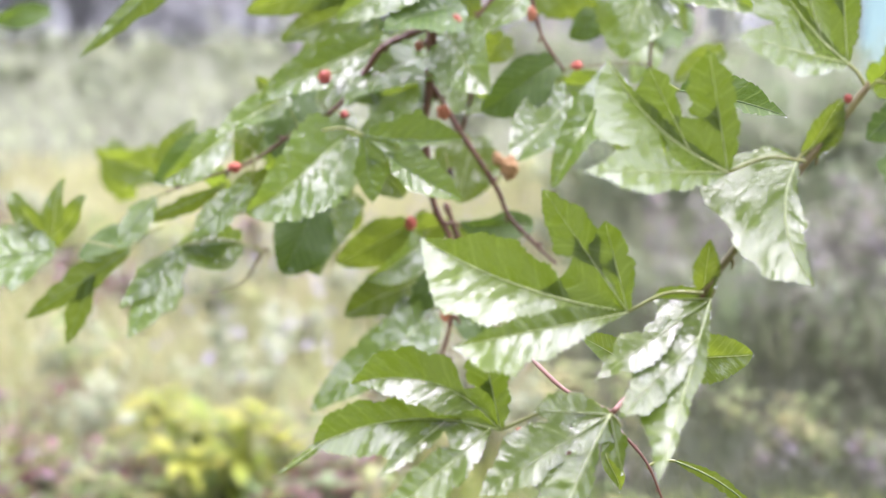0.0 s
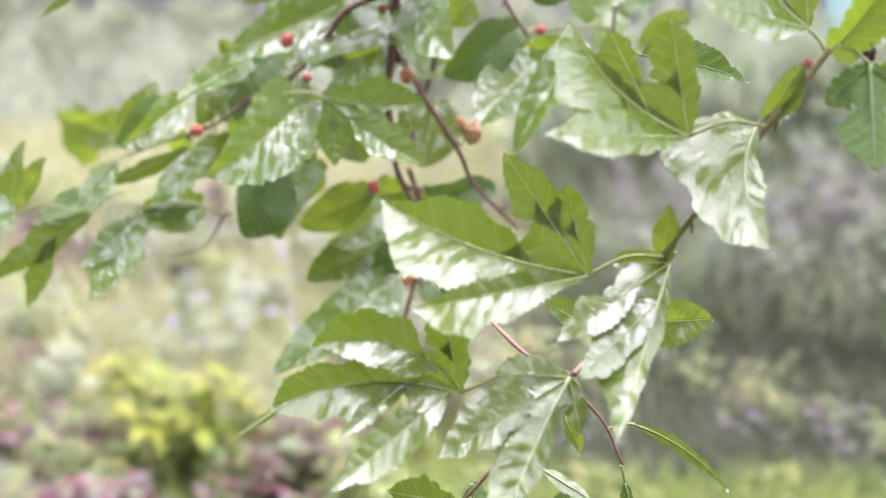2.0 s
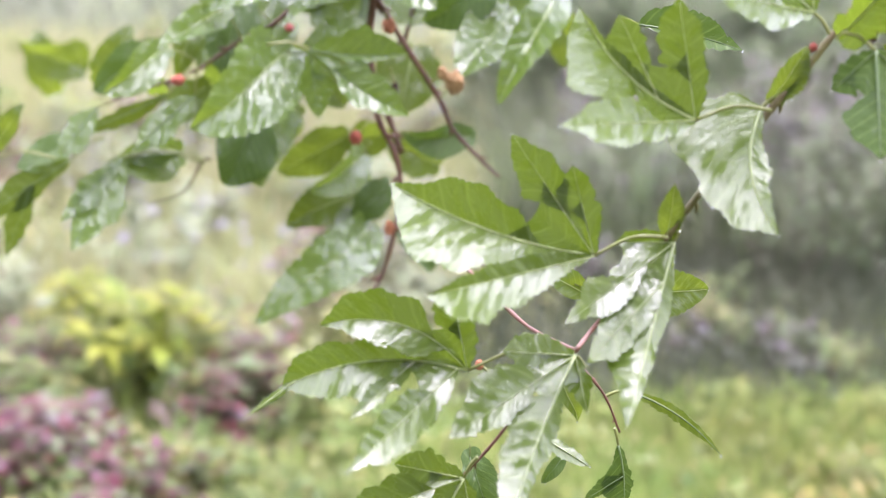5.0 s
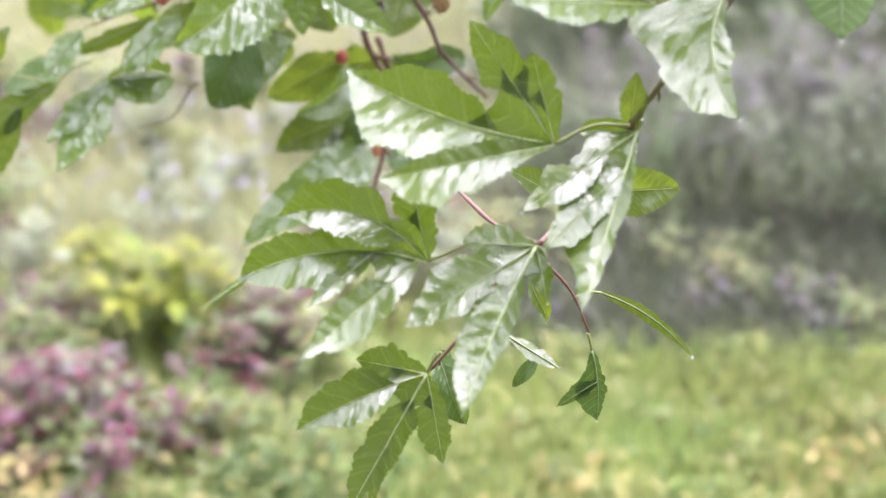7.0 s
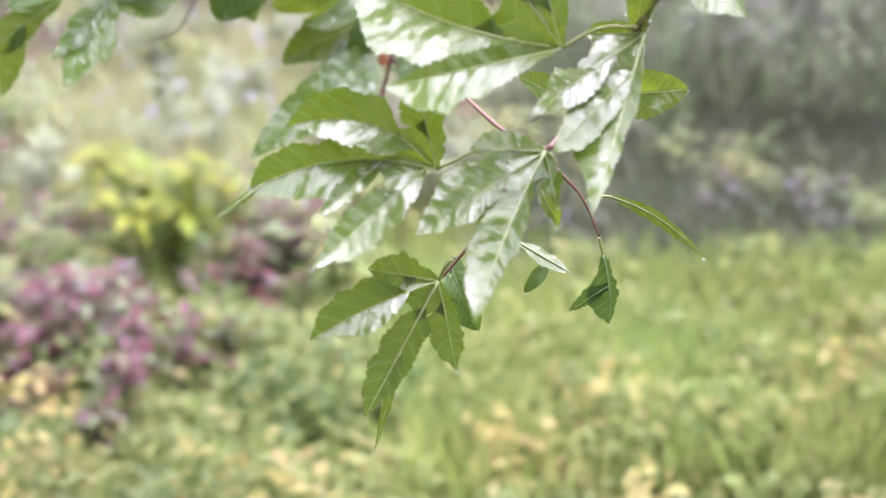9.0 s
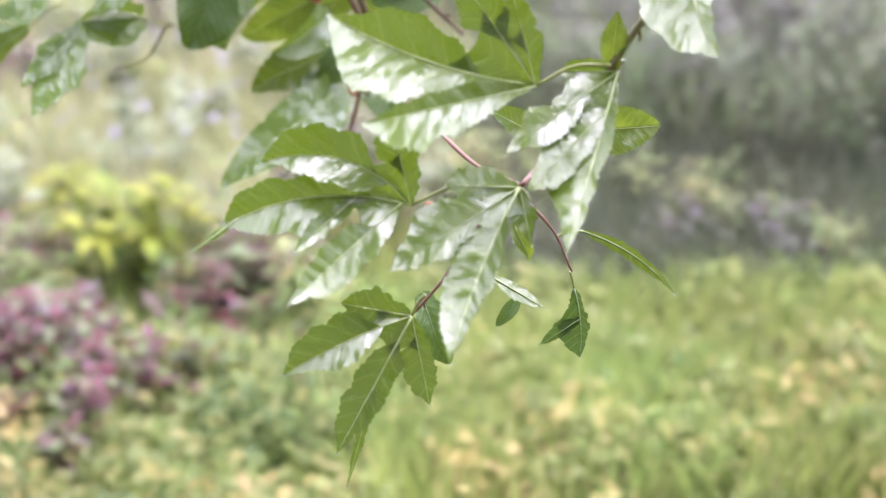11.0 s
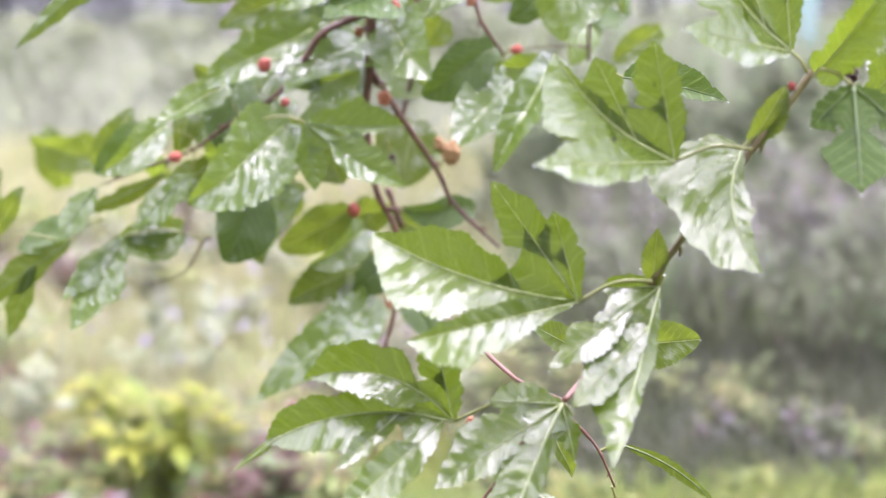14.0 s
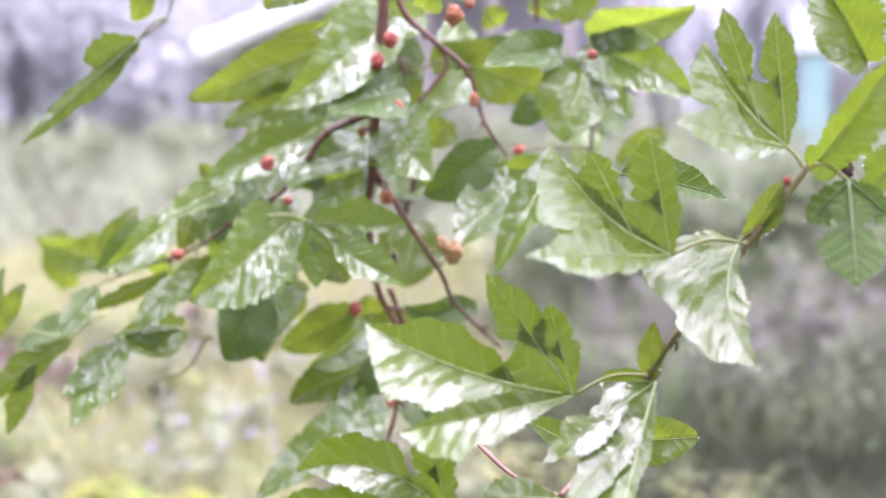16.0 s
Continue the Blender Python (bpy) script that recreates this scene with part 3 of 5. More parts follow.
stuff = [
    ("meadow_grass", blades(rng, 13000, field(2.8, 3.98, -0.03, 0.42), (0.10, 0.32), (0.006, 0.014)), grass_green, "tall bright green rain-wet meadow grass"),
    ("short_grass", blades(rng, 9000, field(2.6, 5.0, -0.40, 0.40), (0.08, 0.24), (0.006, 0.014)), grass_green, "short green grass between the weeds"),
    ("pale_grass", blades(rng, 18000, field(4.6, 14.0, -0.40, 0.09), (0.10, 0.32), (0.008, 0.018)), grass_pale, "pale yellowish meadow grass"),
    ("far_grass", blades(rng, 22000, field(13.0, 44.0, -0.42, 0.42), (0.15, 0.42), (0.02, 0.055)), grass_far, "far meadow grass, greyed in its colour for rain haze"),
    ("sedge_grass", blades(rng, 15000, field(3.9, 6.2, 0.03, 0.42), (0.12, 0.34), (0.006, 0.014), 0.9), sedge, "dull grey-green sedge, beaten flat"),
    ("leafy_cover", scattered_leaves(rng, 7000, low_place(3.0, 4.05, -0.06, 0.4, 0.02, 0.22), (0.03, 0.07), 0.45), cover_leaf, "yellow-green ground cover among the grass"),
    ("ground_cover", scattered_leaves(rng, 15000, low_place(2.6, 3.75, -0.4, 0.4, 0.02, 0.20), (0.02, 0.055), 0.5), cover_leaf, "yellow-green ground cover of small leaves"),
    ("tall_sedge", blades(rng, 16000, field(5.6, 12.5, 0.05, 0.42), (0.25, 0.75), (0.006, 0.018), 0.7), tall_sedge, "tall dull sedge growing through the shrubs"),
    ("yellowed_leaves", scattered_leaves(rng, 900, low_place(2.5, 3.25, -0.4, 0.4, 0.06, 0.22, 9.0, 0.60), (0.03, 0.06), 0.55), yellowed_leaf, "yellowed orange-tinted leaves in the ground cover"),
    ("dark_weed_leaves", scattered_leaves(rng, 3500, low_place(2.7, 4.2, -0.4, 0.4, 0.02, 0.20, 17.0, 0.58), (0.02, 0.06), 0.5), deep_leaf, "darker green weed leaves in the ground cover"),
    ("outer_grass", blades(rng, 36000, around, (0.10, 0.30), (0.010, 0.026), 0.7), grass_green, "green meadow grass round the mulberry tree"),
    ("mauve_flowers", scattered_leaves(rng, 260, low_place(5.0, 10.0, -0.22, 0.02, 0.18, 0.36), (0.02, 0.05), 0.8), mauve_petal, "small pale mauve meadow flowers"),
]
for name, (v, f), mat, label in stuff:
    tagged(link_mesh(name, v, f, mat), label, "flowers" if "flower" in name else "grass", kind="stuff")


def weed(name, at, height, spread, stems, leaves, size, stem_mat, leaf_mat, label, category, group, seed, ratio=0.5, low=0.25):
    """A plant of several stems, each carrying leaves on its upper part."""
    r = random.Random(seed)
    x, y = at
    z = ground_height(x, y)
    root = thing(name, label, category, group, at=(x, y, z - 0.01))
    lv, lf = [], []
    for _ in range(stems):
        a, q = r.uniform(0, 6.283), spread * math.sqrt(r.random())
        h = height * r.uniform(0.65, 1.0)
        top = Vector((x + math.cos(a) * q, y + math.sin(a) * q, z + h))
        foot = Vector((x + math.cos(a) * q * 0.25, y + math.sin(a) * q * 0.25, z - 0.02))
        mid = foot.lerp(top, 0.55) + Vector((r.uniform(-1, 1), r.uniform(-1, 1), 0)) * spread * 0.12
        link_mesh("stem", *tube_data([foot, mid, top], 0.003 + 0.002 * height, 0.0015, 5, 4), stem_mat, root)
        for _ in range(leaves):
            t = low + (1 - low) * math.sqrt(r.random())
            c = foot.lerp(mid, t * 2) if t < 0.5 else mid.lerp(top, t * 2 - 1)
            l = r.uniform(*size)
            d = random_dir(r, -0.4, 0.6)
            small_leaf(lv, lf, c + d * 0.01, d, Vector((0, 0, 1)), l, l * ratio)
    link_mesh("foliage", lv, lf, leaf_mat, root)
    return root


# reddish weeds
for i in range(46):
    y = rng.uniform(3.45, 4.6)
    x = -rng.uniform(0.08, 0.36) * y
    if -1.0 < x < -0.55 and y < 4.4:
        y = 3.72
    weed("red_weed", (x, y), rng.uniform(0.16, 0.33), 0.13, 6, 15, (0.03, 0.07), red_stem, red_leaf, "dark red-stemmed weed with pink and purple leaves", "weed", "reddish weeds in the meadow", 100 + i, 0.55)
for i in range(18):
    y = rng.uniform(3.15, 3.55)
    x = -rng.uniform(0.20, 0.36) * y
    weed("red_weed", (x, y), rng.uniform(0.16, 0.32), 0.11, 5, 18, (0.026, 0.06), red_stem, red_leaf, "dark red-stemmed weed with pink and purple leaves", "weed", "reddish weeds in the meadow", 160 + i, 0.55)
# green weeds standing among the reddish ones
for i in range(22):
    y = rng.uniform(3.5, 4.7)
    x = -rng.uniform(0.03, 0.34) * y
    weed("green_weed", (x, y), rng.uniform(0.16, 0.34), 0.10, 5, 12, (0.04, 0.10), stalk_green, (deep_leaf, cover_leaf)[i % 2], ("dark green upright weed among reddish ones", "light green upright weed among reddish ones")[i % 2], "weed", "green weeds in the meadow", 200 + i, 0.32)
# bright yellow-green clump
for i, (x, y, h) in enumerate([(-0.76, 4.25, 0.46), (-0.88, 4.4, 0.44), (-0.67, 4.3, 0.42)]):
    weed("yellow_shrub", (x, y), h * 0.92, 0.13, 7, 9, (0.08, 0.15), stalk_green, yellow_leaf, "bright yellow-green leafy shrublet among red weeds", "shrub", "yellow-green shrublets", 300 + i, 0.34, 0.4)
# dull purplish thicket
for i in range(30):
    y = rng.uniform(5.5, 7.6)
    x = rng.uniform(0.11, 0.36) * y
    weed("dry_shrub", (x, y), rng.uniform(0.4, 0.75), 0.35, 12, 40, (0.02, 0.07), shrub_stem, shrub_leaf if i % 3 == 0 else dry_leaf, "dull green shrub among half-dry purplish ones" if i % 3 == 0 else "half-dry purplish brown shrub with small leaves", "shrub", "thicket of dry shrubs", 400 + i, 0.5, 0.1)
# low weeds in the flattened sedge
for i in range(24):
    y = rng.uniform(4.2, 5.6)
    x = rng.uniform(0.07, 0.35) * y
    weed("sedge_weed", (x, y), rng.uniform(0.15, 0.34), 0.14, 5, 18, (0.025, 0.06), red_stem, (deep_leaf, cover_leaf, dry_leaf)[i % 3], ("dark green low weed in flattened sedge", "yellow-green low weed in flattened sedge", "reddish low weed in flattened sedge")[i % 3], "weed", "weeds in the sedge", 1000 + i)
# greener shrubs behind it
for i in range(26):
    y = rng.uniform(7.8, 11.5)
    x = rng.uniform(0.05, 0.36) * y
    weed("green_shrub", (x, y), rng.uniform(0.8, 1.45), 0.5, 14, 60, (0.04, 0.10), shrub_stem, shrub_leaf, "dense grey-green shrub with small leaves", "shrub", "row of green shrubs", 500 + i, 0.5, 0.1)
# low weeds of the pale meadow
for i in range(58):
    y = rng.uniform(4.7, 9) if i % 3 else rng.uniform(6, 13)
    x = rng.uniform(-0.34, 0.07) * y
    weed("meadow_weed", (x, y), rng.uniform(0.25, 0.45), 0.2, 7, 16, (0.04, 0.1), red_stem, (bush_leaf, red_leaf, cover_leaf, bush_leaf)[i % 4], "low leafy weed in the pale meadow", "weed", "weeds of the pale meadow", 600 + i)


# unseen plain wall added behind the eye to darken what the leaves reflect
def build_back_wall():
    bm = bmesh.new()
    bmesh.ops.create_cube(bm, size=1, matrix=Matrix.Translation((0, -3.6, 2.6)) @ Matrix.Diagonal((18, 0.25, 5.4, 1)))
    me = bpy.data.meshes.new("unseen_wall")
    bm.to_mesh(me)
    bm.free()
    me.materials.append(rough_material("unseen_wall_grey", (0.16, 0.17, 0.15), (0.22, 0.22, 0.20), 1.5, 0.9))
    tagged(new("unseen_wall", me), "unseen plain grey wall added behind the eye, darkening leaf reflections", "wall", kind="structure")


build_back_wall()


# soft bushes scattered over the far meadow
for i in range(20):
    y = rng.uniform(15, 30)
    x = rng.uniform(-0.32, 0.16) * y
    weed("meadow_bush", (x, y), rng.uniform(0.5, 1.5), 0.6, 9, 40, (0.08, 0.2), shrub_stem, bush_leaf, "pale green bush standing in the far meadow", "bush", "bushes of the far meadow", 800 + i, 0.5, 0.1)


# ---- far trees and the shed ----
# near-white bark, the haze of distance painted in
hazed_bark = rough_material("hazed_bark", (0.50, 0.49, 0.50), (0.56, 0.55, 0.56), 4, 0.9)
def tree(at, height, crown, seed):
    r = random.Random(seed)
    x, y = at
    root = thing("tree", "broadleaf tree behind the meadow, its colour paled as by mist", "tree", "trees behind the meadow", at=(x, y, -0.1))
    trunk = [tube_data([(x, y, -0.2), (x + r.uniform(-.2, .2), y, height * 0.35), (x + r.uniform(-.4, .4), y, height * 0.8)], height * 0.028, height * 0.008, 8, 4)]
    ends = []
    for _ in range(14):
        a, q = r.uniform(0, 6.283), r.uniform(0.3, 0.9)
        e = Vector((x + math.cos(a) * crown * q, y + math.sin(a) * crown * q, height * r.uniform(0.12, 0.95)))
        trunk.append(tube_data([(x, y, height * r.uniform(0.2, 0.5)), Vector((x, y, e.z - 0.3)).lerp(e, 0.6), e], height * 0.012, height * 0.003, 5, 3))
        ends.append(e)
    link_mesh("trunk", *joined(trunk), hazed_bark, root)

    def place(rr):
        c = rr.choice(ends)
        return c + random_dir(rr, -1, 1) * crown * 0.5 * rr.random() ** 0.5
    link_mesh("crown", *scattered_leaves(r, 2600, place, (0.16, 0.40), 0.6), hazed_leaf, root)


for i in range(34):
    y = rng.uniform(44, 62)
    tree((rng.uniform(-0.40, 0.42) * y, y), rng.uniform(6, 11), rng.uniform(2.2, 3.6), 700 + i)


def build_hill():
    """A wooded rise that closes the meadow, lumpy with crowns."""
    verts, faces, n, m = [], [], 220, 26
    for i in range(n + 1):
        x = -75 + 150 * i / n
        for j in range(m + 1):
            t = j / m
            z = 17 * math.sin(t * math.pi / 2) + 1.5 * noise.noise((x * 0.05, 0, 7))
            lump = noise.noise((x * 0.30, z * 0.45, 3)) * 1.6 + noise.noise((x * 0.9, z * 1.2, 5)) * 0.7
            verts.append((x + 0.6 * lump, 70 + 22 * t - lump, z + 0.5 * lump if j else -0.5))
    for i in range(n):
        for j in range(m):
            a = i * (m + 1) + j
            faces.append((a, a + m + 1, a + m + 2, a + 1))
    # the rain haze over the wood is put into this blue-grey colour
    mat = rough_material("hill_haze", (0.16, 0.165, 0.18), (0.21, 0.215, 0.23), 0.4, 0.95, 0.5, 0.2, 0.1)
    tagged(link_mesh("backdrop", verts, faces, mat), "wooded rise behind the meadow, rain haze painted into its grey", "woods", kind="structure")


build_hill()
# undergrowth at the far edge of the meadow, haze painted into its leaves
for i in range(56):
    y = rng.uniform(42.5, 46)
    x = -18 + 36 * i / 55 + rng.uniform(-0.4, 0.4)
    if -5.8 < x < 8 and y < 44:
        y += 4
    weed("hedge_bush", (x, y), rng.uniform(2.2, 4.6), 1.4, 8, 130, (0.12, 0.3), shrub_stem, hazed_leaf, "bush at the meadow's edge, its colour paled as by mist", "bush", "bushes at the far edge of the meadow", 900 + i, 0.6, 0.05)

# dark boards lightened towards lilac, the rain haze being in the colour
shed_wall = rough_material("shed_wall", (0.267, 0.249, 0.290), (0.313, 0.296, 0.336), 3, 0.8)
shed_post = rough_material("shed_post", (0.267, 0.226, 0.220), (0.313, 0.273, 0.261), 8, 0.7)
shed_roof = rough_material("shed_roof", (0.684, 0.684, 0.720), (0.756, 0.756, 0.792), 4, 0.4)
teal_paint = rough_material("teal_paint", (0.19, 0.30, 0.30), (0.23, 0.34, 0.335), 6, 0.5)
white_paint = rough_material("white_paint", (0.55, 0.55, 0.55), (0.60, 0.60, 0.60), 6, 0.5)


def box_data(x0, x1, y0, y1, z0, z1, bevel=0.02):
    bm = bmesh.new()
    bmesh.ops.create_cube(bm, size=1, matrix=Matrix.Translation(((x0 + x1) / 2, (y0 + y1) / 2, (z0 + z1) / 2)) @ Matrix.Diagonal((x1 - x0, y1 - y0, z1 - z0, 1)))
    bmesh.ops.bevel(bm, geom=bm.edges[:], offset=bevel, segments=2, affect="EDGES")
    v = [p.co.copy() for p in bm.verts]
    f = [tuple(q.index for q in p.verts) for p in bm.faces]
    bm.free()
    return v, f


def build_shed():
    """An open-fronted shed: posts, dark boarded back and a pale sheet roof with its eave towards the meadow."""
    y0, y1 = 38.0, 42.0
    root = thing("shed", "open shed with pale posts, dark walls and white sheet roof", "shed", at=(0, 40, 0))
    link_mesh("back_wall", *box_data(-4.6, 4.6, y1, y1 + 0.12, -0.1, 5.6), shed_wall, root, smooth=False)
    link_mesh("side_wall", *box_data(-4.7, -4.6, y0, y1, -0.1, 2.5), shed_wall, root, smooth=False)
    link_mesh("side_wall", *box_data(4.6, 4.7, y0, y1, -0.1, 3.0), shed_wall, root, smooth=False)
    for x in (-4.5, -3.8, -0.4, 1.15, 2.9, 4.5):
        link_mesh("post", *box_data(x - 0.13, x + 0.13, y0 - 0.1, y0 + 0.16, -0.1, 2.2 + 0.42 * (x + 5.5)), shed_post, root, smooth=False)
    # white sheet roof with ridges, rising to one side
    verts, faces = [], []
    n = 80
    for i in range(n + 1):
        x = -5.5 + 10.6 * i / n
        z = 2.45 + 0.42 * (x + 5.5) + 0.02 * math.sin(i * 1.9)
        for y in (y0 - 0.9, y1 + 0.5):
            verts += [(x, y, z), (x, y, z - 0.5)]
    for i in range(n):
        a = i * 4
        faces += [(a, a + 4, a + 6, a + 2), (a + 1, a + 3, a + 7, a + 5), (a, a + 1, a + 5, a + 4), (a + 2, a + 6, a + 7, a + 3)]
    link_mesh("roof", verts, faces, shed_roof, root)


build_shed()


def build_gate_post():
    root = thing("gate_post", "teal painted gate post with white top, beyond the shrubs", "post", at=(6.7, 30, 0))
    link_mesh("shaft", *box_data(6.45, 6.95, 29.8, 30.2, -0.1, 2.0), teal_paint, root, smooth=False)
    link_mesh("cap", *box_data(6.35, 7.05, 29.7, 30.3, 2.0, 2.75), white_paint, root, smooth=False)


build_gate_post()



# ---- the mulberry tree ----
tree_root = thing("mulberry_tree", "rain-wet mulberry tree with lobed glossy leaves and red berries", "tree", at=(1.55, 2.1, 0))
front = back = tree_root
link_mesh("trunk", *tube_data([(1.55, 2.1, -0.1), (1.53, 2.1, 0.8), (1.50, 2.08, 1.6), (1.46, 2.05, 2.5), (1.3, 2.0, 3.2)], 0.075, 0.03, 12, 5, 0.05), bark_trunk, tree_root)
link_mesh("limb", *tube_data([(1.50, 2.08, 1.7), (1.1, 1.98, 2.12), (0.5, 1.75, 2.2), (0.1, 1.68, 1.98), (-0.045, 1.512, 1.701)], 0.024, 0.0062, 10, 6, 0.05), bark_brown, tree_root)
link_mesh("limb", *tube_data([(1.49, 2.07, 1.9), (1.1, 1.5, 2.1), (0.6, 1.05, 1.85), (0.36, 0.93, 1.62), (0.228, 0.900, 1.489)], 0.018, 0.0024, 10, 6, 0.05), bark_brown, tree_root)
# front branch, about 0.9 m from the eye
twig(front, [(0.228, 0.900, 1.489), (0.197, 0.900, 1.447), (0.185, 0.900, 1.430), (0.168, 0.900, 1.409), (0.149, 0.900, 1.384), (0.130, 0.900, 1.360), (0.113, 0.900, 1.335)], 0.0024, 0.0021, bark_light)
twig(front, [(0.113, 0.900, 1.335), (0.100, 0.930, 1.300), (0.079, 0.940, 1.271), (0.066, 0.920, 1.262)], 0.002, 0.0014, bark_red)
twig(front, [(0.066, 0.920, 1.262), (0.042, 0.970, 1.262), (0.019, 1.020, 1.273), (-0.008, 1.120, 1.278), (-0.036, 1.270, 1.276)], 0.0012, 0.0016, bark_red)
twig(front, [(0.065, 0.930, 1.260), (0.044, 0.930, 1.238), (0.024, 0.930, 1.207), (0.007, 0.930, 1.186), (0.002, 0.930, 1.181)], 0.0013, 0.0009, bark_red)
twig(front, [(0.075, 0.980, 1.235), (0.091, 0.980, 1.216), (0.102, 0.980, 1.191)], 0.0011, 0.0007, bark_red)
lobed_leaf(front, (0.071, 0.890, 1.326), [
    (0, (-0.042, 0.89, 1.366), 0.0062, (0.026, 60, 0.76), (0.0232, 5, 0.6)),
    (0, (-0.023, 0.818, 1.321), 0.0, (0.0161, 60, 0.66), (0.0105, 8, 0.5)),
    (0, (0.024, 0.896, 1.393), 0.0, (0.0136, 5, 0.52, 3, 0.8), (0.0124, 5, 0.52, 3, 0.8)),
    (0, (0.058, 0.894, 1.376), 0.0, (0.013, 5, 0.55, 3, 0.8), (0.0105, 5, 0.5, 3)),
], leaf_front, webs=[(0, 2, 0.42, 0.62), (2, 3, 0.5, 0.62)], stalk=(0.112, 0.890, 1.337))
lobed_leaf(front, (0.122, 0.880, 1.404), [
    (0, (0.057, 0.88, 1.464), 0.0079, (0.0262, 60, 0.74), (0.0067, 5, 0.5)),
    (0, (0.042, 0.806, 1.412), 0.0, (0.0104, 62, 0.5), (0.014, 54, 0.55)),
    (0.25, (0.079, 0.885, 1.46), 0.0, (0.014, 5, 0.55, 3, 0.8), (0.0085, 5, 0.6, 3, 0.9)),
    (0, (0.111, 0.886, 1.469), 0.0, (0.0164, 5, 0.54, 3, 0.8), (0.0116, 5, 0.45, 3)),
], leaf_front, webs=[(2, 3, 0.45, 0.55), (0, 1, 0.5, 0.5)], stalk=(0.163, 0.880, 1.410))
lobed_leaf(front, (0.002, 0.890, 1.259), [
    (0, (-0.102, 0.885, 1.25), -0.0107, (0.0157, 54, 0.58, 2.4), (0.0157, 5, 0.68, 3)),
    (0.92, (-0.122, 0.876, 1.235), 0.0, (0.0025, 30, 0.3), (0.0025, 30, 0.3)),
    (0.28, (-0.062, 0.85, 1.244), 0.0, (0.0047, 60, 0.6), (0.0069, 10, 0.6)),
    (0.05, (-0.063, 0.815, 1.226), 0.0, (0.0119, 60, 0.45), (0.0119, 30, 0.55)),
    (0, (-0.081, 0.892, 1.284), -0.0145, (0.0132, 50, 0.5), (0.0189, 5, 0.58, 2.4, 0.8)),
    (0, (-0.008, 0.893, 1.308), 0.0, (0.0138, 3, 0.58, 2.6, 1.3), (0.0113, 3, 0.5, 2.6)),
], leaf_front, webs=[(4, 5, 0.45, 0.6), (0, 4, 0.3, 0.3), (0, 3, 0.35, 0.4)], stalk=(0.062, 0.890, 1.270))
lobed_leaf(front, (0.062, 0.885, 1.270), [
    (0, (0.021, 0.798, 1.202), -0.0025, (0.0094, 20, 0.45, 2.2), (0.0175, 58, 0.56, 2.4)),
    (0, (-0.009, 0.842, 1.236), 0.0, (0.0081, 60, 0.6, 2.2), (0.0169, 42, 0.55, 2.4)),
    (0, (0.021, 0.885, 1.272), 0.0, (0.0081, 40, 0.55, 2.4), (0.0106, 44, 0.55, 2.4)),
    (0, (0.068, 0.869, 1.242), 0.0, (0.0069, 30, 0.45), (0.0087, 40, 0.45)),
], leaf_front, webs=[(0, 1, 0.4, 0.42), (1, 2, 0.4, 0.5), (0, 3, 0.25, 0.5)], stalk=(0.068, 0.885, 1.263))
lobed_leaf(front, (0.117, 0.900, 1.332), [
    (0, (0.081, 0.803, 1.256), 0.0, (0.0082, 12, 0.4), (0.0289, 57, 0.42)),
    (0.22, (0.063, 0.832, 1.282), 0.0, (0.0094, 57, 0.5, 2.2), (0.0107, 56, 0.5, 2.2)),
    (0, (0.052, 0.852, 1.297), 0.0, (0.0088, 58, 0.55), (0.0145, 50, 0.5)),
    (0, (0.084, 0.9, 1.332), 0.0, (0.0075, 50, 0.5, 2.6), (0.0082, 0, 0.5, 2.6)),
], leaf_front, webs=[(0, 2, 0.3, 0.4), (2, 3, 0.75, 0.85)], stalk=(0.120, 0.900, 1.338))
lobed_leaf(front, (0.002, 0.910, 1.187), [
    (0, (-0.042, 0.883, 1.113), 0.0, (0.0118, 5, 0.45, 1.8), (0.0151, 0, 0.6, 1.8)),
    (0, (-0.072, 0.887, 1.16), -0.0026, (0.0098, 58, 0.5), (0.0177, 5, 0.55, 2.4)),
    (0, (-0.039, 0.911, 1.195), 0.0, (0.0112, 20, 0.5), (0.0131, 5, 0.55, 2.4)),
    (0, (0.012, 0.901, 1.135), 0.0, (0.0092, 0, 0.5, 2), (0.0138, 0, 0.5, 2)),
    (0.5, (-0.037, 0.892, 1.088), 0.0, (0.0033, 0, 0.45), (0.0033, 0, 0.45)),
], leaf_front, webs=[(0, 1, 0.3, 0.35), (1, 2, 0.4, 0.5), (0, 3, 0.3, 0.4)], stalk=(0.010, 0.910, 1.200))
lobed_leaf(front, (0.162, 0.900, 1.409), [
    (0, (0.164, 0.849, 1.348), -0.0106, (0.0113, 0, 0.5), (0.042, 54, 0.34, 1.4)),
], leaf_front, stalk=(0.171, 0.900, 1.415))
leaf(front, (0.168, 0.900, 1.414), (0.185, 0.900, 1.443), (0.23, 0.36), (15, 15), leaf_lit, fine=True)
leaf(front, (0.113, 0.900, 1.336), (0.116, 0.900, 1.365), (0.29, 0.29), (10, 10), leaf_lit, fine=True)
lobed_leaf(front, (0.214, 0.870, 1.444), [
    (0, (0.212, 0.839, 1.391), 0.0, (0.0203, 28, 0.42, 2.4), (0.0222, 28, 0.42, 2.4)),
    (0, (0.191, 0.866, 1.423), 0.0, (0.0129, 26, 0.5, 2.4), (0.008, 6, 0.5, 2.4)),
    (0, (0.239, 0.865, 1.423), 0.0, (0.008, 6, 0.5, 2.4), (0.0129, 26, 0.5, 2.4)),
], leaf_dark, webs=[(0, 1, 0.62, 0.8), (0, 2, 0.62, 0.8)], stalk=(0.196, 0.870, 1.453))
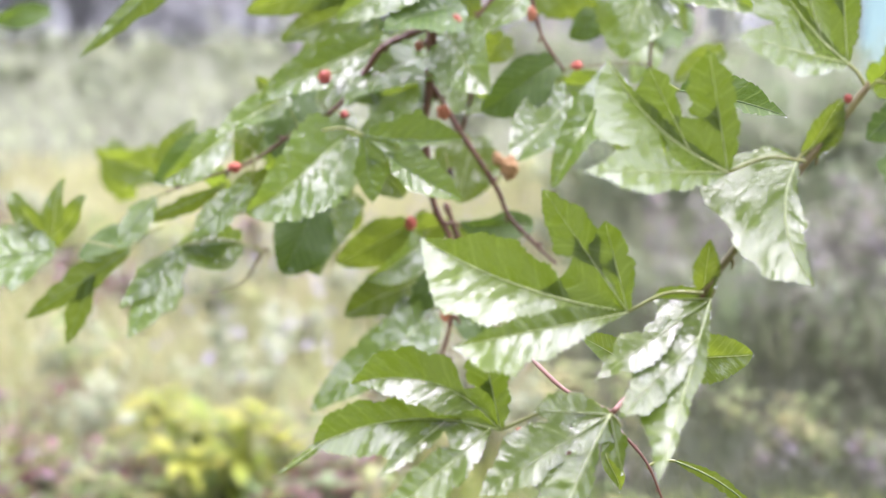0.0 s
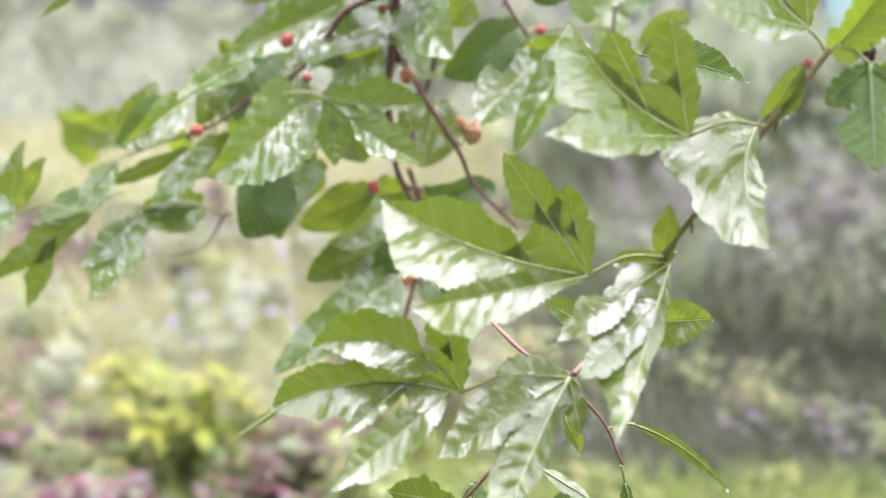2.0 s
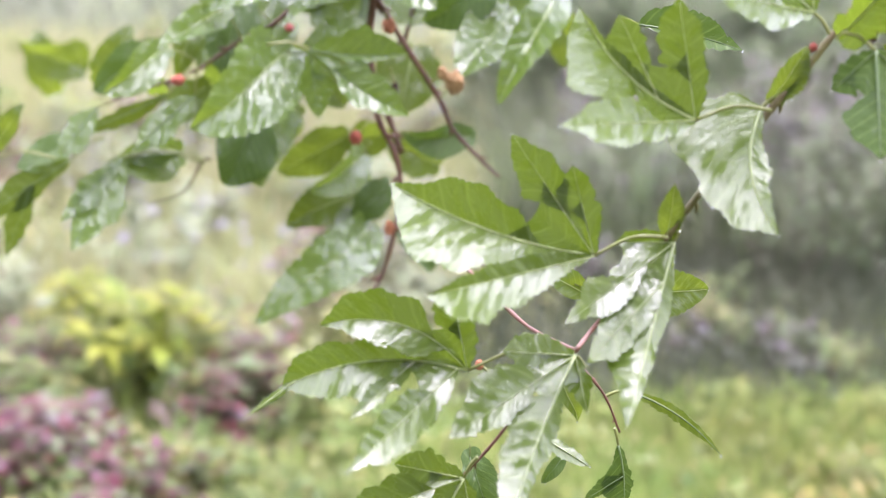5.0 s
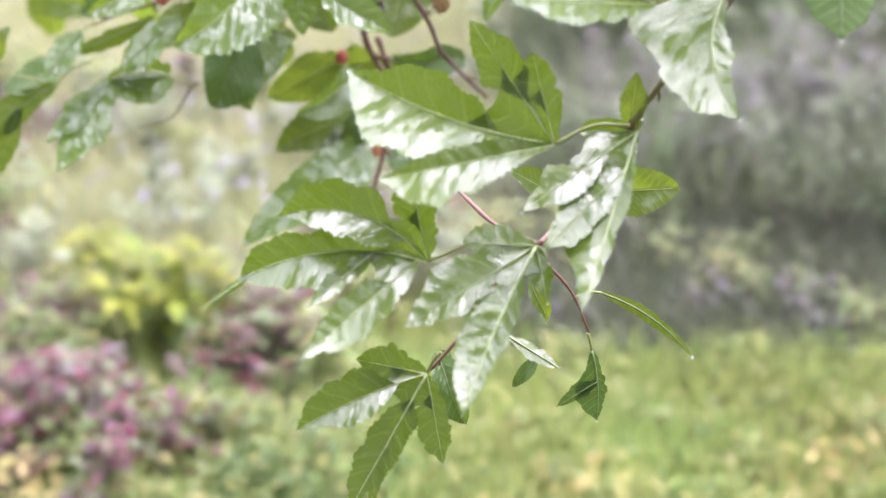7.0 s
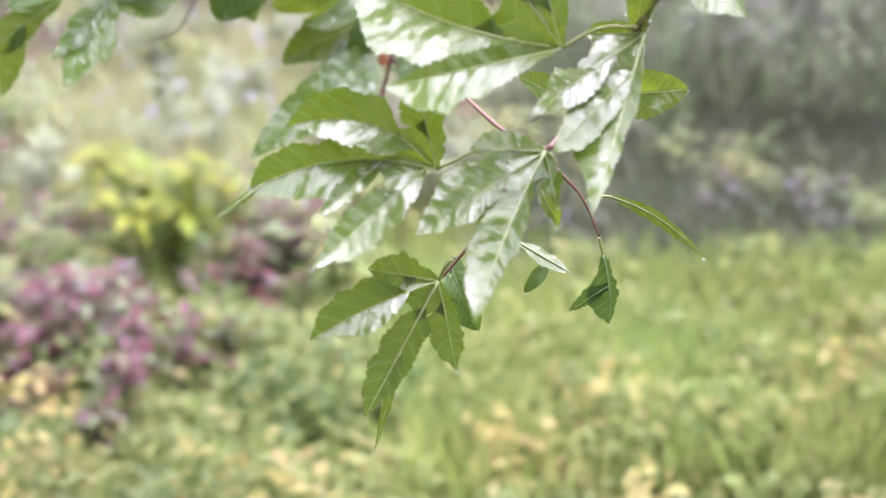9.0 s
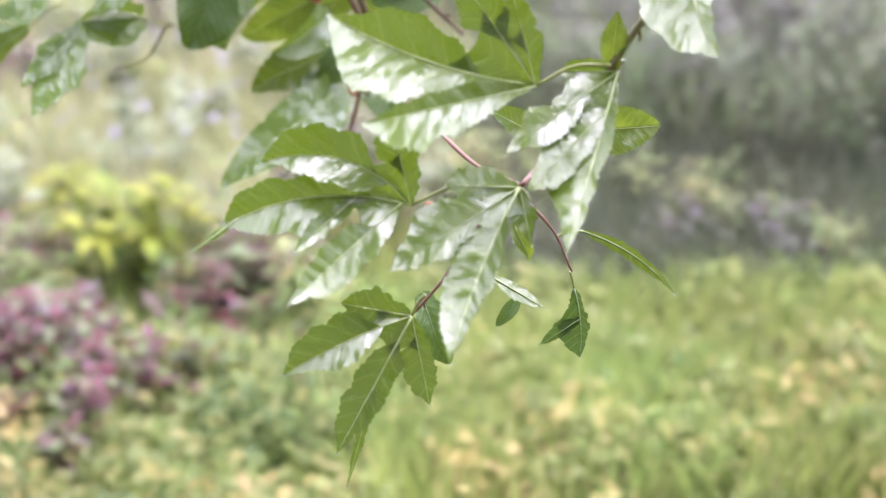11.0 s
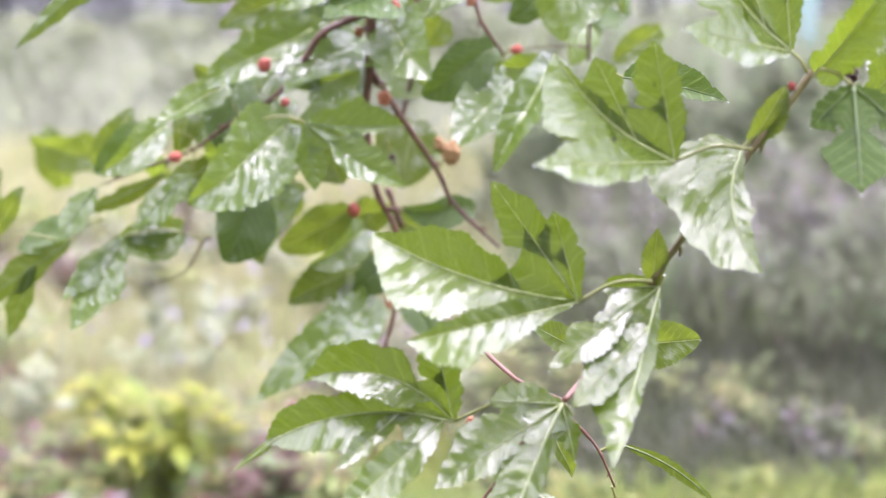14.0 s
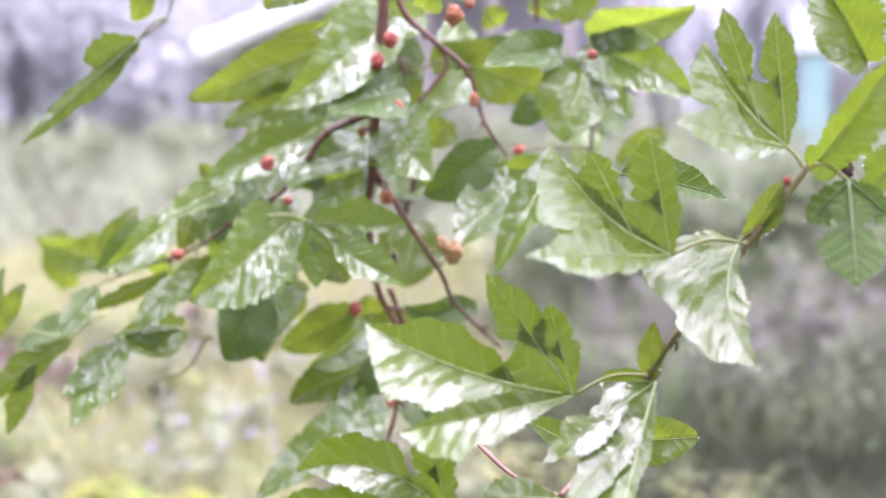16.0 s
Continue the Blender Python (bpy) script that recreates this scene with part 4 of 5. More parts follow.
lobed_leaf(front, (0.187, 0.900, 1.461), [
    (0, (0.142, 0.9, 1.518), 0.0047, (0.0233, 60, 0.72), (0.005, 5, 0.5)),
    (0, (0.117, 0.822, 1.477), 0.0, (0.0126, 62, 0.5), (0.0145, 50, 0.55)),
    (0.25, (0.153, 0.907, 1.536), 0.0, (0.0107, 5, 0.55, 2.6, 0.9), (0.0088, 5, 0.6, 2.8, 1.3)),
    (0, (0.181, 0.906, 1.534), 0.0, (0.0107, 5, 0.56, 2.6, 1.3), (0.0107, 5, 0.5, 2.6)),
], leaf_front, webs=[(2, 3, 0.45, 0.55), (0, 1, 0.5, 0.5)], stalk=(0.198, 0.900, 1.447))
leaf(front, (0.201, 0.880, 1.454), (0.233, 0.830, 1.517), (0.13, 0.26), (8, 50), leaf_front, stalk=(0.195, 0.880, 1.448), fine=True)
leaf(front, (0.234, 0.920, 1.510), (0.205, 0.920, 1.559), (0.54, 0.47), (35, 35), leaf_front, lobes=[(0.0, 0.0, 0.46, 0.41, 0.24, 0.24)], stalk=(0.236, 0.920, 1.497), fine=True)
leaf(front, (0.243, 0.930, 1.437), (0.260, 0.930, 1.462), (0.56, 0.44), (20, 20), leaf_front, stalk=(0.228, 0.930, 1.441), fine=True)
lobed_leaf(front, (0.117, 1.080, 1.436), [
    (0, (0.186, 1.079, 1.42), 0.0022, (0.0171, 8, 0.36, 1.7), (0.0067, 54, 0.6)),
], leaf_dark, stalk=(0.102, 1.080, 1.439))
leaf(front, (0.109, 1.000, 1.277), (0.157, 1.000, 1.279), (0.36, 0.36), (20, 20), leaf_lit)
lobed_leaf(front, (0.111, 1.000, 1.211), [
    (0, (0.169, 0.99, 1.172), 0.0054, (0.0043, 5, 0.36), (0.0054, 14, 0.4)),
], leaf_lit, stalk=(0.093, 1.000, 1.207))
lobed_leaf(front, (0.111, 1.050, 1.157), [
    (0, (0.115, 1.042, 1.111), 0.0023, (0.0061, 5, 0.5, 2), (0.0166, 5, 0.62, 2.2)),
    (0.45, (0.088, 1.045, 1.119), 0.0, (0.0053, 5, 0.4), (0.0076, 5, 0.4)),
], leaf_dark, stalk=(0.108, 1.050, 1.169))
lobed_leaf(front, (0.053, 1.000, 1.182), [
    (0, (0.086, 0.993, 1.163), 0.0, (0.0043, 50, 0.5), (0.005, 54, 0.5)),
], leaf_front, stalk=(0.046, 1.000, 1.193))
leaf(front, (0.010, 1.020, 1.159), (0.027, 1.020, 1.120), (0.35, 0.28), (20, 30), leaf_dark, stalk=(0.010, 1.020, 1.168))
leaf(front, (0.071, 1.020, 1.160), (0.057, 1.020, 1.143), (0.24, 0.24), (20, 20), leaf_dark, stalk=(0.078, 1.020, 1.171))
leaf(front, (0.067, 0.990, 1.218), (0.076, 0.990, 1.195), (0.27, 0.21), (20, 20), leaf_lit, stalk=(0.072, 0.990, 1.236))
leaf(front, (0.084, 1.050, 1.263), (0.055, 1.050, 1.278), (0.26, 0.35), (20, 20), leaf_lit)
berry(front, (0.188, 0.900, 1.442), 0.0025, 1.2, berry_red, stalk=(0.185, 0.900, 1.437))
berry(front, (0.228, 0.930, 1.447), 0.0048, 1.6, berry_dark, stalk=(0.228, 0.930, 1.440))
berry(front, (0.091, 1.050, 1.261), 0.0054, 0.8, berry_red, stalk=(0.078, 1.050, 1.269))
berry(front, (0.014, 1.000, 1.228), 0.0034, 1.2, berry_orange, stalk=(0.020, 1.000, 1.223))
berry(front, (0.089, 1.060, 1.256), 0.0029, 1.1, berry_orange, stalk=(0.096, 1.060, 1.253))
# back branch, about 1.85 m from the eye
twig(back, [(-0.045, 1.512, 1.701), (-0.050, 1.512, 1.621), (-0.052, 1.512, 1.571), (-0.057, 1.512, 1.510), (-0.062, 1.512, 1.458), (-0.064, 1.512, 1.418), (-0.068, 1.512, 1.371), (-0.060, 1.512, 1.308), (-0.044, 1.512, 1.274), (-0.038, 1.512, 1.239), (-0.044, 1.512, 1.197), (-0.056, 1.512, 1.154), (-0.072, 1.512, 1.128)], 0.0062, 0.0012, bark_brown)
twig(back, [(-0.063, 1.512, 1.418), (-0.048, 1.512, 1.394), (-0.033, 1.512, 1.370), (-0.003, 1.512, 1.324), (0.009, 1.512, 1.297), (0.031, 1.512, 1.273), (0.053, 1.512, 1.252)], 0.0032, 0.0016, bark_brown)
twig(back, [(-0.046, 1.512, 1.601), (-0.034, 1.512, 1.560), (-0.006, 1.512, 1.533), (0.024, 1.512, 1.505), (0.038, 1.512, 1.461), (0.059, 1.512, 1.429)], 0.0032, 0.0014, bark_brown)
twig(back, [(-0.006, 1.512, 1.533), (0.004, 1.512, 1.510), (-0.029, 1.512, 1.470), (-0.036, 1.512, 1.466)], 0.0022, 0.0014, bark_brown)
twig(back, [(-0.026, 1.600, 1.407), (-0.036, 1.600, 1.368)], 0.0022, 0.002, bark_brown)
twig(back, [(-0.052, 1.600, 1.297), (-0.038, 1.600, 1.258)], 0.003, 0.003, bark_brown)
twig(back, [(-0.056, 1.512, 1.505), (-0.059, 1.512, 1.474), (-0.085, 1.531, 1.461), (-0.107, 1.512, 1.450), (-0.126, 1.512, 1.423), (-0.152, 1.512, 1.393), (-0.186, 1.540, 1.374), (-0.232, 1.540, 1.343), (-0.276, 1.540, 1.327), (-0.313, 1.531, 1.314)], 0.0042, 0.0009, bark_brown)
twig(back, [(-0.145, 1.600, 1.355), (-0.149, 1.600, 1.336), (-0.153, 1.600, 1.322), (-0.179, 1.600, 1.295)], 0.0026, 0.002, bark_brown)
twig(back, [(-0.224, 1.600, 1.249), (-0.232, 1.600, 1.248), (-0.252, 1.600, 1.217), (-0.286, 1.600, 1.205)], 0.0016, 0.0009, bark_light)
twig(back, [(0.089, 1.600, 1.596), (0.092, 1.600, 1.553)], 0.002, 0.0015, bark_brown)
twig(back, [(0.110, 1.600, 1.529), (0.124, 1.600, 1.498), (0.128, 1.600, 1.493)], 0.0018, 0.0014, bark_brown)
twig(back, [(0.151, 1.600, 1.534), (0.130, 1.600, 1.512), (0.121, 1.600, 1.520)], 0.0015, 0.0014, bark_brown)
twig(back, [(0.159, 1.600, 1.509), (0.146, 1.600, 1.463), (0.144, 1.600, 1.418)], 0.002, 0.0014, bark_brown)
twig(back, [(-0.050, 1.600, 1.543), (-0.044, 1.600, 1.529), (-0.035, 1.600, 1.504)], 0.002, 0.0015, bark_brown)
twig(back, [(-0.034, 1.600, 1.504), (0.004, 1.600, 1.518)], 0.0012, 0.001, bark_light)
twig(back, [(0.064, 1.600, 1.428), (0.113, 1.600, 1.433), (0.145, 1.600, 1.432)], 0.0011, 0.0009, bark_light)
twig(back, [(-0.257, 1.600, 1.592), (-0.263, 1.600, 1.560), (-0.291, 1.600, 1.538)], 0.0014, 0.0011, bark_light)
lobed_leaf(back, (-0.273, 1.500, 1.536), [
    (0, (-0.375, 1.466, 1.441), 0.0, (0.0146, 5, 0.35), (0.0115, 56, 0.55)),
    (0, (-0.323, 1.497, 1.517), 0.0, (0.0188, 5, 0.5, 2.6), (0.0167, 5, 0.5, 2.6)),
], leaf_lit, stalk=(-0.246, 1.500, 1.556))
leaf(back, (-0.278, 1.600, 1.587), (-0.298, 1.607, 1.557), (0.42, 0.42), (30, 30), leaf_lit, stalk=(-0.260, 1.600, 1.590))
leaf(back, (-0.096, 1.650, 1.539), (-0.244, 1.595, 1.481), (0.17, 0.17), (15, 15), leaf_lit, lobes=[(-0.0, 0.02, -0.13, 0.43, 0.08, 0.1)], stalk=(-0.062, 1.650, 1.544))
leaf(back, (-0.048, 1.550, 1.552), (-0.143, 1.484, 1.475), (0.28, 0.25), (36, 24), leaf_back, stalk=(-0.040, 1.550, 1.567))
leaf(back, (-0.127, 1.600, 1.488), (-0.211, 1.605, 1.454), (0.24, 0.23), (20, 15), leaf_lit, stalk=(-0.113, 1.600, 1.448))
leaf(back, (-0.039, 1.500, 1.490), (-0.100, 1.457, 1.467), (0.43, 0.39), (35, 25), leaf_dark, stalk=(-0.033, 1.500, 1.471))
leaf(back, (-0.119, 1.570, 1.453), (-0.221, 1.535, 1.400), (0.24, 0.21), (32, 20), leaf_back, stalk=(-0.111, 1.570, 1.448))
leaf(back, (-0.063, 1.580, 1.448), (-0.139, 1.516, 1.399), (0.36, 0.31), (36, 20), leaf_back, stalk=(-0.062, 1.580, 1.460))
leaf(back, (-0.047, 1.520, 1.460), (-0.009, 1.476, 1.413), (0.48, 0.48), (24, 24), leaf_back, stalk=(-0.043, 1.520, 1.469))
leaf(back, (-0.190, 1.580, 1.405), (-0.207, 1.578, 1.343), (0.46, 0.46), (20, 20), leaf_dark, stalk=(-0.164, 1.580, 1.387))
lobed_leaf(back, (-0.118, 1.440, 1.376), [
    (0, (-0.032, 1.44, 1.374), -0.003, (0.0248, 5, 0.5, 2.2), (0.0069, 50, 0.5)),
    (0, (-0.031, 1.416, 1.323), -0.004, (0.0218, 8, 0.5, 2.0), (0.0129, 58, 0.6)),
    (0, (-0.11, 1.43, 1.318), 0.0, (0.0178, 8, 0.5, 2.2), (0.0129, 8, 0.5, 2.2)),
], leaf_back, webs=[(0, 1, 0.35, 0.4), (1, 2, 0.4, 0.5)], stalk=(-0.155, 1.440, 1.380))
leaf(back, (-0.119, 1.480, 1.373), (-0.071, 1.457, 1.398), (0.26, 0.26), (8, 8), leaf_back, stalk=(-0.159, 1.480, 1.376))
leaf(back, (-0.142, 1.500, 1.368), (-0.219, 1.445, 1.310), (0.42, 0.39), (32, 24), leaf_back, lobes=[(0.02, -0.0, 0.31, 0.45, 0.21, 0.21)], stalk=(-0.136, 1.500, 1.364))
leaf(back, (-0.127, 1.650, 1.351), (-0.096, 1.630, 1.299), (0.55, 0.55), (15, 15), leaf_lit, stalk=(-0.149, 1.650, 1.351))
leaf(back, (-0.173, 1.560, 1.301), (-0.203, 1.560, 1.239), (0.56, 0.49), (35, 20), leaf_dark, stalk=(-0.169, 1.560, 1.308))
leaf(back, (-0.168, 1.600, 1.292), (-0.169, 1.553, 1.235), (0.55, 0.52), (28, 20), leaf_back, lobes=[(0.04, -0.01, 0.42, 0.61, 0.35, 0.35)], stalk=(-0.173, 1.600, 1.300))
lobed_leaf(back, (-0.297, 1.520, 1.265), [
    (0, (-0.335, 1.457, 1.19), 0.0, (0.0246, 30, 0.4, 1.8), (0.0214, 48, 0.5, 1.8)),
    (0, (-0.347, 1.476, 1.213), 0.0, (0.0128, 55, 0.55), (0.0139, 40, 0.55)),
    (0, (-0.242, 1.522, 1.269), 0.0, (0.0086, 50, 0.5), (0.0128, 20, 0.5)),
], leaf_back, stalk=(-0.220, 1.520, 1.260))
leaf(back, (-0.250, 1.550, 1.265), (-0.306, 1.529, 1.258), (0.48, 0.40), (40, 24), leaf_back, stalk=(-0.225, 1.550, 1.256))
lobed_leaf(back, (-0.351, 1.550, 1.257), [
    (0, (-0.451, 1.532, 1.192), 0.0, (0.0143, 5, 0.45, 2), (0.0165, 12, 0.4, 2)),
    (0.35, (-0.412, 1.534, 1.167), 0.0, (0.011, 0, 0.5, 2), (0.0132, 0, 0.5, 2)),
], leaf_lit, stalk=(-0.318, 1.550, 1.278))
leaf(back, (-0.359, 1.580, 1.267), (-0.402, 1.563, 1.249), (0.35, 0.35), (20, 20), leaf_dark, stalk=(-0.324, 1.580, 1.273))
leaf(back, (-0.432, 1.570, 1.259), (-0.421, 1.570, 1.322), (0.21, 0.21), (15, 15), leaf_lit, lobes=[(0.02, 0.03, -0.58, 0.86, 0.17, 0.16), (0.02, 0.01, 0.76, 0.64, 0.23, 0.2)], stalk=(-0.370, 1.570, 1.255))
lobed_leaf(back, (-0.423, 1.550, 1.257), [
    (0, (-0.503, 1.543, 1.245), 0.0, (0.0289, 50, 0.5, 2), (0.0311, 44, 0.5, 2)),
], leaf_back, stalk=(-0.365, 1.550, 1.258))
leaf(back, (-0.633, 2.300, 1.474), (-0.705, 2.300, 1.464), (0.27, 0.27), (15, 15), leaf_dark)
lobed_leaf(back, (-0.226, 1.500, 1.327), [
    (0, (-0.279, 1.473, 1.28), 0.0, (0.0157, 46, 0.5, 1.8), (0.0157, 36, 0.5, 1.8)),
], leaf_back, stalk=(-0.223, 1.500, 1.352))
lobed_leaf(back, (-0.258, 1.550, 1.321), [
    (0, (-0.343, 1.544, 1.285), 0.0032, (0.0108, 5, 0.5), (0.0086, 8, 0.5)),
], leaf_lit, stalk=(-0.231, 1.550, 1.347))
lobed_leaf(back, (-0.319, 1.520, 1.311), [
    (0, (-0.351, 1.496, 1.27), 0.0, (0.016, 52, 0.5, 2), (0.015, 52, 0.5, 2)),
], leaf_back, stalk=(-0.305, 1.520, 1.315))
leaf(back, (-0.261, 1.550, 1.362), (-0.309, 1.519, 1.328), (0.36, 0.34), (36, 32), leaf_back, stalk=(-0.231, 1.550, 1.352))
leaf(back, (-0.341, 1.660, 1.319), (-0.310, 1.662, 1.372), (0.31, 0.31), (15, 15), leaf_lit, stalk=(-0.339, 1.660, 1.298))
leaf(back, (-0.485, 2.300, 1.250), (-0.565, 2.276, 1.286), (0.32, 0.32), (15, 15), leaf_lit, lobes=[(-0.04, -0.01, -0.4, 0.33, 0.18, 0.18)])
leaf(back, (-0.537, 2.350, 1.214), (-0.558, 2.360, 1.294), (0.36, 0.36), (15, 15), leaf_lit)
leaf(back, (-0.206, 1.550, 1.400), (-0.255, 1.503, 1.371), (0.30, 0.27), (44, 36), leaf_back, stalk=(-0.188, 1.550, 1.373))
leaf(back, (-0.242, 1.630, 1.384), (-0.258, 1.620, 1.329), (0.27, 0.27), (20, 20), leaf_lit, stalk=(-0.214, 1.630, 1.359))
leaf(back, (0.002, 1.660, 1.519), (0.119, 1.678, 1.488), (0.26, 0.26), (12, 12), leaf_lit, stalk=(-0.035, 1.660, 1.505))
leaf(back, (0.107, 1.550, 1.529), (0.038, 1.506, 1.510), (0.31, 0.28), (35, 25), leaf_dark, stalk=(0.120, 1.550, 1.499))
leaf(back, (0.131, 1.540, 1.504), (0.111, 1.515, 1.441), (0.57, 0.60), (16, 24), leaf_back, stalk=(0.126, 1.540, 1.512))
leaf(back, (0.144, 1.570, 1.529), (0.229, 1.514, 1.483), (0.29, 0.36), (20, 40), leaf_back, stalk=(0.132, 1.570, 1.515))
leaf(back, (0.147, 1.570, 1.540), (0.229, 1.492, 1.564), (0.26, 0.22), (36, 20), leaf_back, stalk=(0.128, 1.570, 1.512))
leaf(back, (0.046, 1.560, 1.431), (-0.017, 1.560, 1.390), (0.39, 0.36), (30, 20), leaf_dark, stalk=(0.061, 1.560, 1.426))
leaf(back, (0.064, 1.570, 1.399), (0.013, 1.511, 1.348), (0.36, 0.36), (24, 24), leaf_back, stalk=(0.063, 1.570, 1.424))
leaf(back, (0.101, 1.520, 1.421), (0.047, 1.459, 1.330), (0.23, 0.20), (44, 32), leaf_back, stalk=(0.113, 1.520, 1.436))
leaf(back, (0.065, 1.550, 1.415), (0.109, 1.533, 1.415), (0.38, 0.33), (36, 24), leaf_back, stalk=(0.060, 1.550, 1.427))
leaf(back, (-0.027, 1.650, 1.353), (-0.040, 1.627, 1.296), (0.59, 0.59), (15, 15), leaf_lit, stalk=(-0.036, 1.650, 1.358))
leaf(back, (0.026, 1.560, 1.281), (-0.037, 1.557, 1.285), (0.30, 0.27), (35, 25), leaf_dark, stalk=(0.009, 1.560, 1.291))
leaf(back, (-0.039, 1.630, 1.515), (-0.024, 1.622, 1.471), (0.46, 0.46), (15, 15), leaf_lit, stalk=(-0.035, 1.630, 1.504))
leaf(back, (0.155, 1.580, 1.499), (0.171, 1.552, 1.464), (0.36, 0.36), (40, 40), leaf_back, stalk=(0.157, 1.580, 1.509))
leaf(back, (0.094, 1.600, 1.478), (0.066, 1.599, 1.458), (0.50, 0.50), (20, 20), leaf_dark, stalk=(0.110, 1.600, 1.493))
leaf(back, (-0.076, 1.580, 1.258), (-0.124, 1.530, 1.237), (0.32, 0.29), (40, 32), leaf_back, stalk=(-0.068, 1.580, 1.272))
leaf(back, (-0.097, 1.640, 1.265), (-0.163, 1.642, 1.232), (0.34, 0.34), (15, 15), leaf_lit, stalk=(-0.070, 1.640, 1.286))
leaf(back, (-0.150, 1.680, 1.294), (-0.187, 1.679, 1.258), (0.58, 0.58), (12, 12), leaf_lit, stalk=(-0.157, 1.680, 1.328))
leaf(back, (-0.074, 1.620, 1.221), (-0.150, 1.589, 1.186), (0.31, 0.31), (15, 15), leaf_lit, stalk=(-0.045, 1.620, 1.232))
leaf(back, (-0.051, 1.600, 1.224), (-0.087, 1.600, 1.197), (0.42, 0.42), (20, 20), leaf_dark, lobes=[(0.0, 0.03, -0.36, 0.73, 0.21, 0.21)], stalk=(-0.044, 1.600, 1.236))
leaf(back, (-0.071, 1.580, 1.186), (-0.169, 1.480, 1.124), (0.24, 0.18), (40, 12), leaf_back, stalk=(-0.049, 1.580, 1.200))
leaf(back, (-0.076, 1.620, 1.153), (-0.125, 1.603, 1.168), (0.42, 0.42), (30, 30), leaf_dark, stalk=(-0.051, 1.620, 1.175))
leaf(back, (-0.080, 1.600, 1.196), (-0.102, 1.589, 1.171), (0.72, 0.65), (40, 32), leaf_back, stalk=(-0.050, 1.600, 1.196))
leaf(back, (-0.028, 1.630, 1.191), (-0.009, 1.595, 1.141), (0.39, 0.39), (20, 20), leaf_dark, stalk=(-0.048, 1.630, 1.185))
leaf(back, (-0.062, 1.580, 1.572), (-0.120, 1.558, 1.543), (0.35, 0.31), (36, 24), leaf_back, stalk=(-0.054, 1.580, 1.585))
leaf(back, (-0.017, 1.600, 1.570), (0.005, 1.578, 1.600), (0.49, 0.49), (24, 24), leaf_back, stalk=(-0.033, 1.600, 1.564))
leaf(back, (0.020, 1.580, 1.497), (-0.017, 1.540, 1.460), (0.37, 0.35), (36, 32), leaf_back, stalk=(0.004, 1.580, 1.511))
leaf(back, (0.004, 1.650, 1.457), (-0.013, 1.656, 1.432), (0.69, 0.69), (20, 20), leaf_lit, stalk=(-0.032, 1.650, 1.467))
leaf(back, (-0.052, 1.660, 1.505), (-0.095, 1.625, 1.500), (0.38, 0.38), (16, 16), leaf_back, stalk=(-0.062, 1.660, 1.511))
leaf(back, (-0.124, 1.630, 1.395), (-0.079, 1.607, 1.412), (0.66, 0.61), (32, 24), leaf_back, stalk=(-0.135, 1.630, 1.417))
leaf(back, (-0.052, 1.630, 1.411), (-0.002, 1.609, 1.395), (0.51, 0.45), (36, 24), leaf_back, stalk=(-0.068, 1.630, 1.417))
leaf(back, (-0.083, 1.660, 1.261), (-0.048, 1.647, 1.271), (0.56, 0.56), (20, 20), leaf_lit, stalk=(-0.068, 1.660, 1.289))
leaf(back, (-0.003, 1.680, 1.234), (-0.055, 1.689, 1.256), (0.44, 0.44), (20, 20), leaf_lit, stalk=(0.009, 1.680, 1.275))
leaf(back, (-0.207, 1.620, 1.385), (-0.237, 1.610, 1.419), (0.30, 0.30), (20, 20), leaf_lit, stalk=(-0.174, 1.620, 1.396))
leaf(back, (-0.177, 1.657, 1.337), (-0.120, 1.624, 1.345), (0.48, 0.47), (32.9753, 30.1422), leaf_back)
leaf(back, (-0.085, 1.661, 1.522), (-0.054, 1.651, 1.538), (0.44, 0.44), (-3.42298, 5.53611), leaf_back)
leaf(back, (-0.242, 1.631, 1.346), (-0.228, 1.613, 1.365), (0.55, 0.70), (1.8186, 38.7828), leaf_back)
leaf(back, (-0.193, 1.652, 1.377), (-0.170, 1.634, 1.337), (0.32, 0.41), (3.99342, 38.6165), leaf_back)
leaf(back, (-0.286, 1.630, 1.351), (-0.337, 1.614, 1.316), (0.37, 0.41), (11.5748, 28.171), leaf_dark)
leaf(back, (-0.224, 1.658, 1.382), (-0.202, 1.648, 1.407), (0.57, 0.53), (20.9896, 4.6866), leaf_lit)
leaf(back, (-0.233, 1.635, 1.316), (-0.278, 1.646, 1.281), (0.38, 0.34), (26.8185, -4.50069), leaf_lit)
leaf(back, (-0.049, 1.658, 1.512), (-0.046, 1.639, 1.550), (0.76, 0.97), (23.1873, 44.0991), leaf_dark)
leaf(back, (-0.151, 1.670, 1.376), (-0.178, 1.645, 1.341), (0.34, 0.36), (5.17327, 18.5667), leaf_back)
leaf(back, (-0.099, 1.664, 1.461), (-0.052, 1.644, 1.426), (0.37, 0.38), (23.5795, 27.7299), leaf_back)
leaf(back, (-0.144, 1.676, 1.455), (-0.192, 1.645, 1.474), (0.47, 0.38), (40.4463, 20.0616), leaf_dark)
leaf(back, (-0.021, 1.642, 1.560), (-0.079, 1.623, 1.547), (0.36, 0.39), (23.7376, 30.6724), leaf_back)
leaf(back, (-0.183, 1.684, 1.374), (-0.194, 1.654, 1.328), (0.54, 0.44), (38.9443, 15.9558), leaf_back)
leaf(back, (-0.226, 1.667, 1.371), (-0.254, 1.638, 1.345), (0.34, 0.33), (23.5865, 17.9702), leaf_back)
leaf(back, (-0.088, 1.714, 1.464), (-0.056, 1.713, 1.480), (0.71, 0.70), (33.2028, 31.521), leaf_dark)
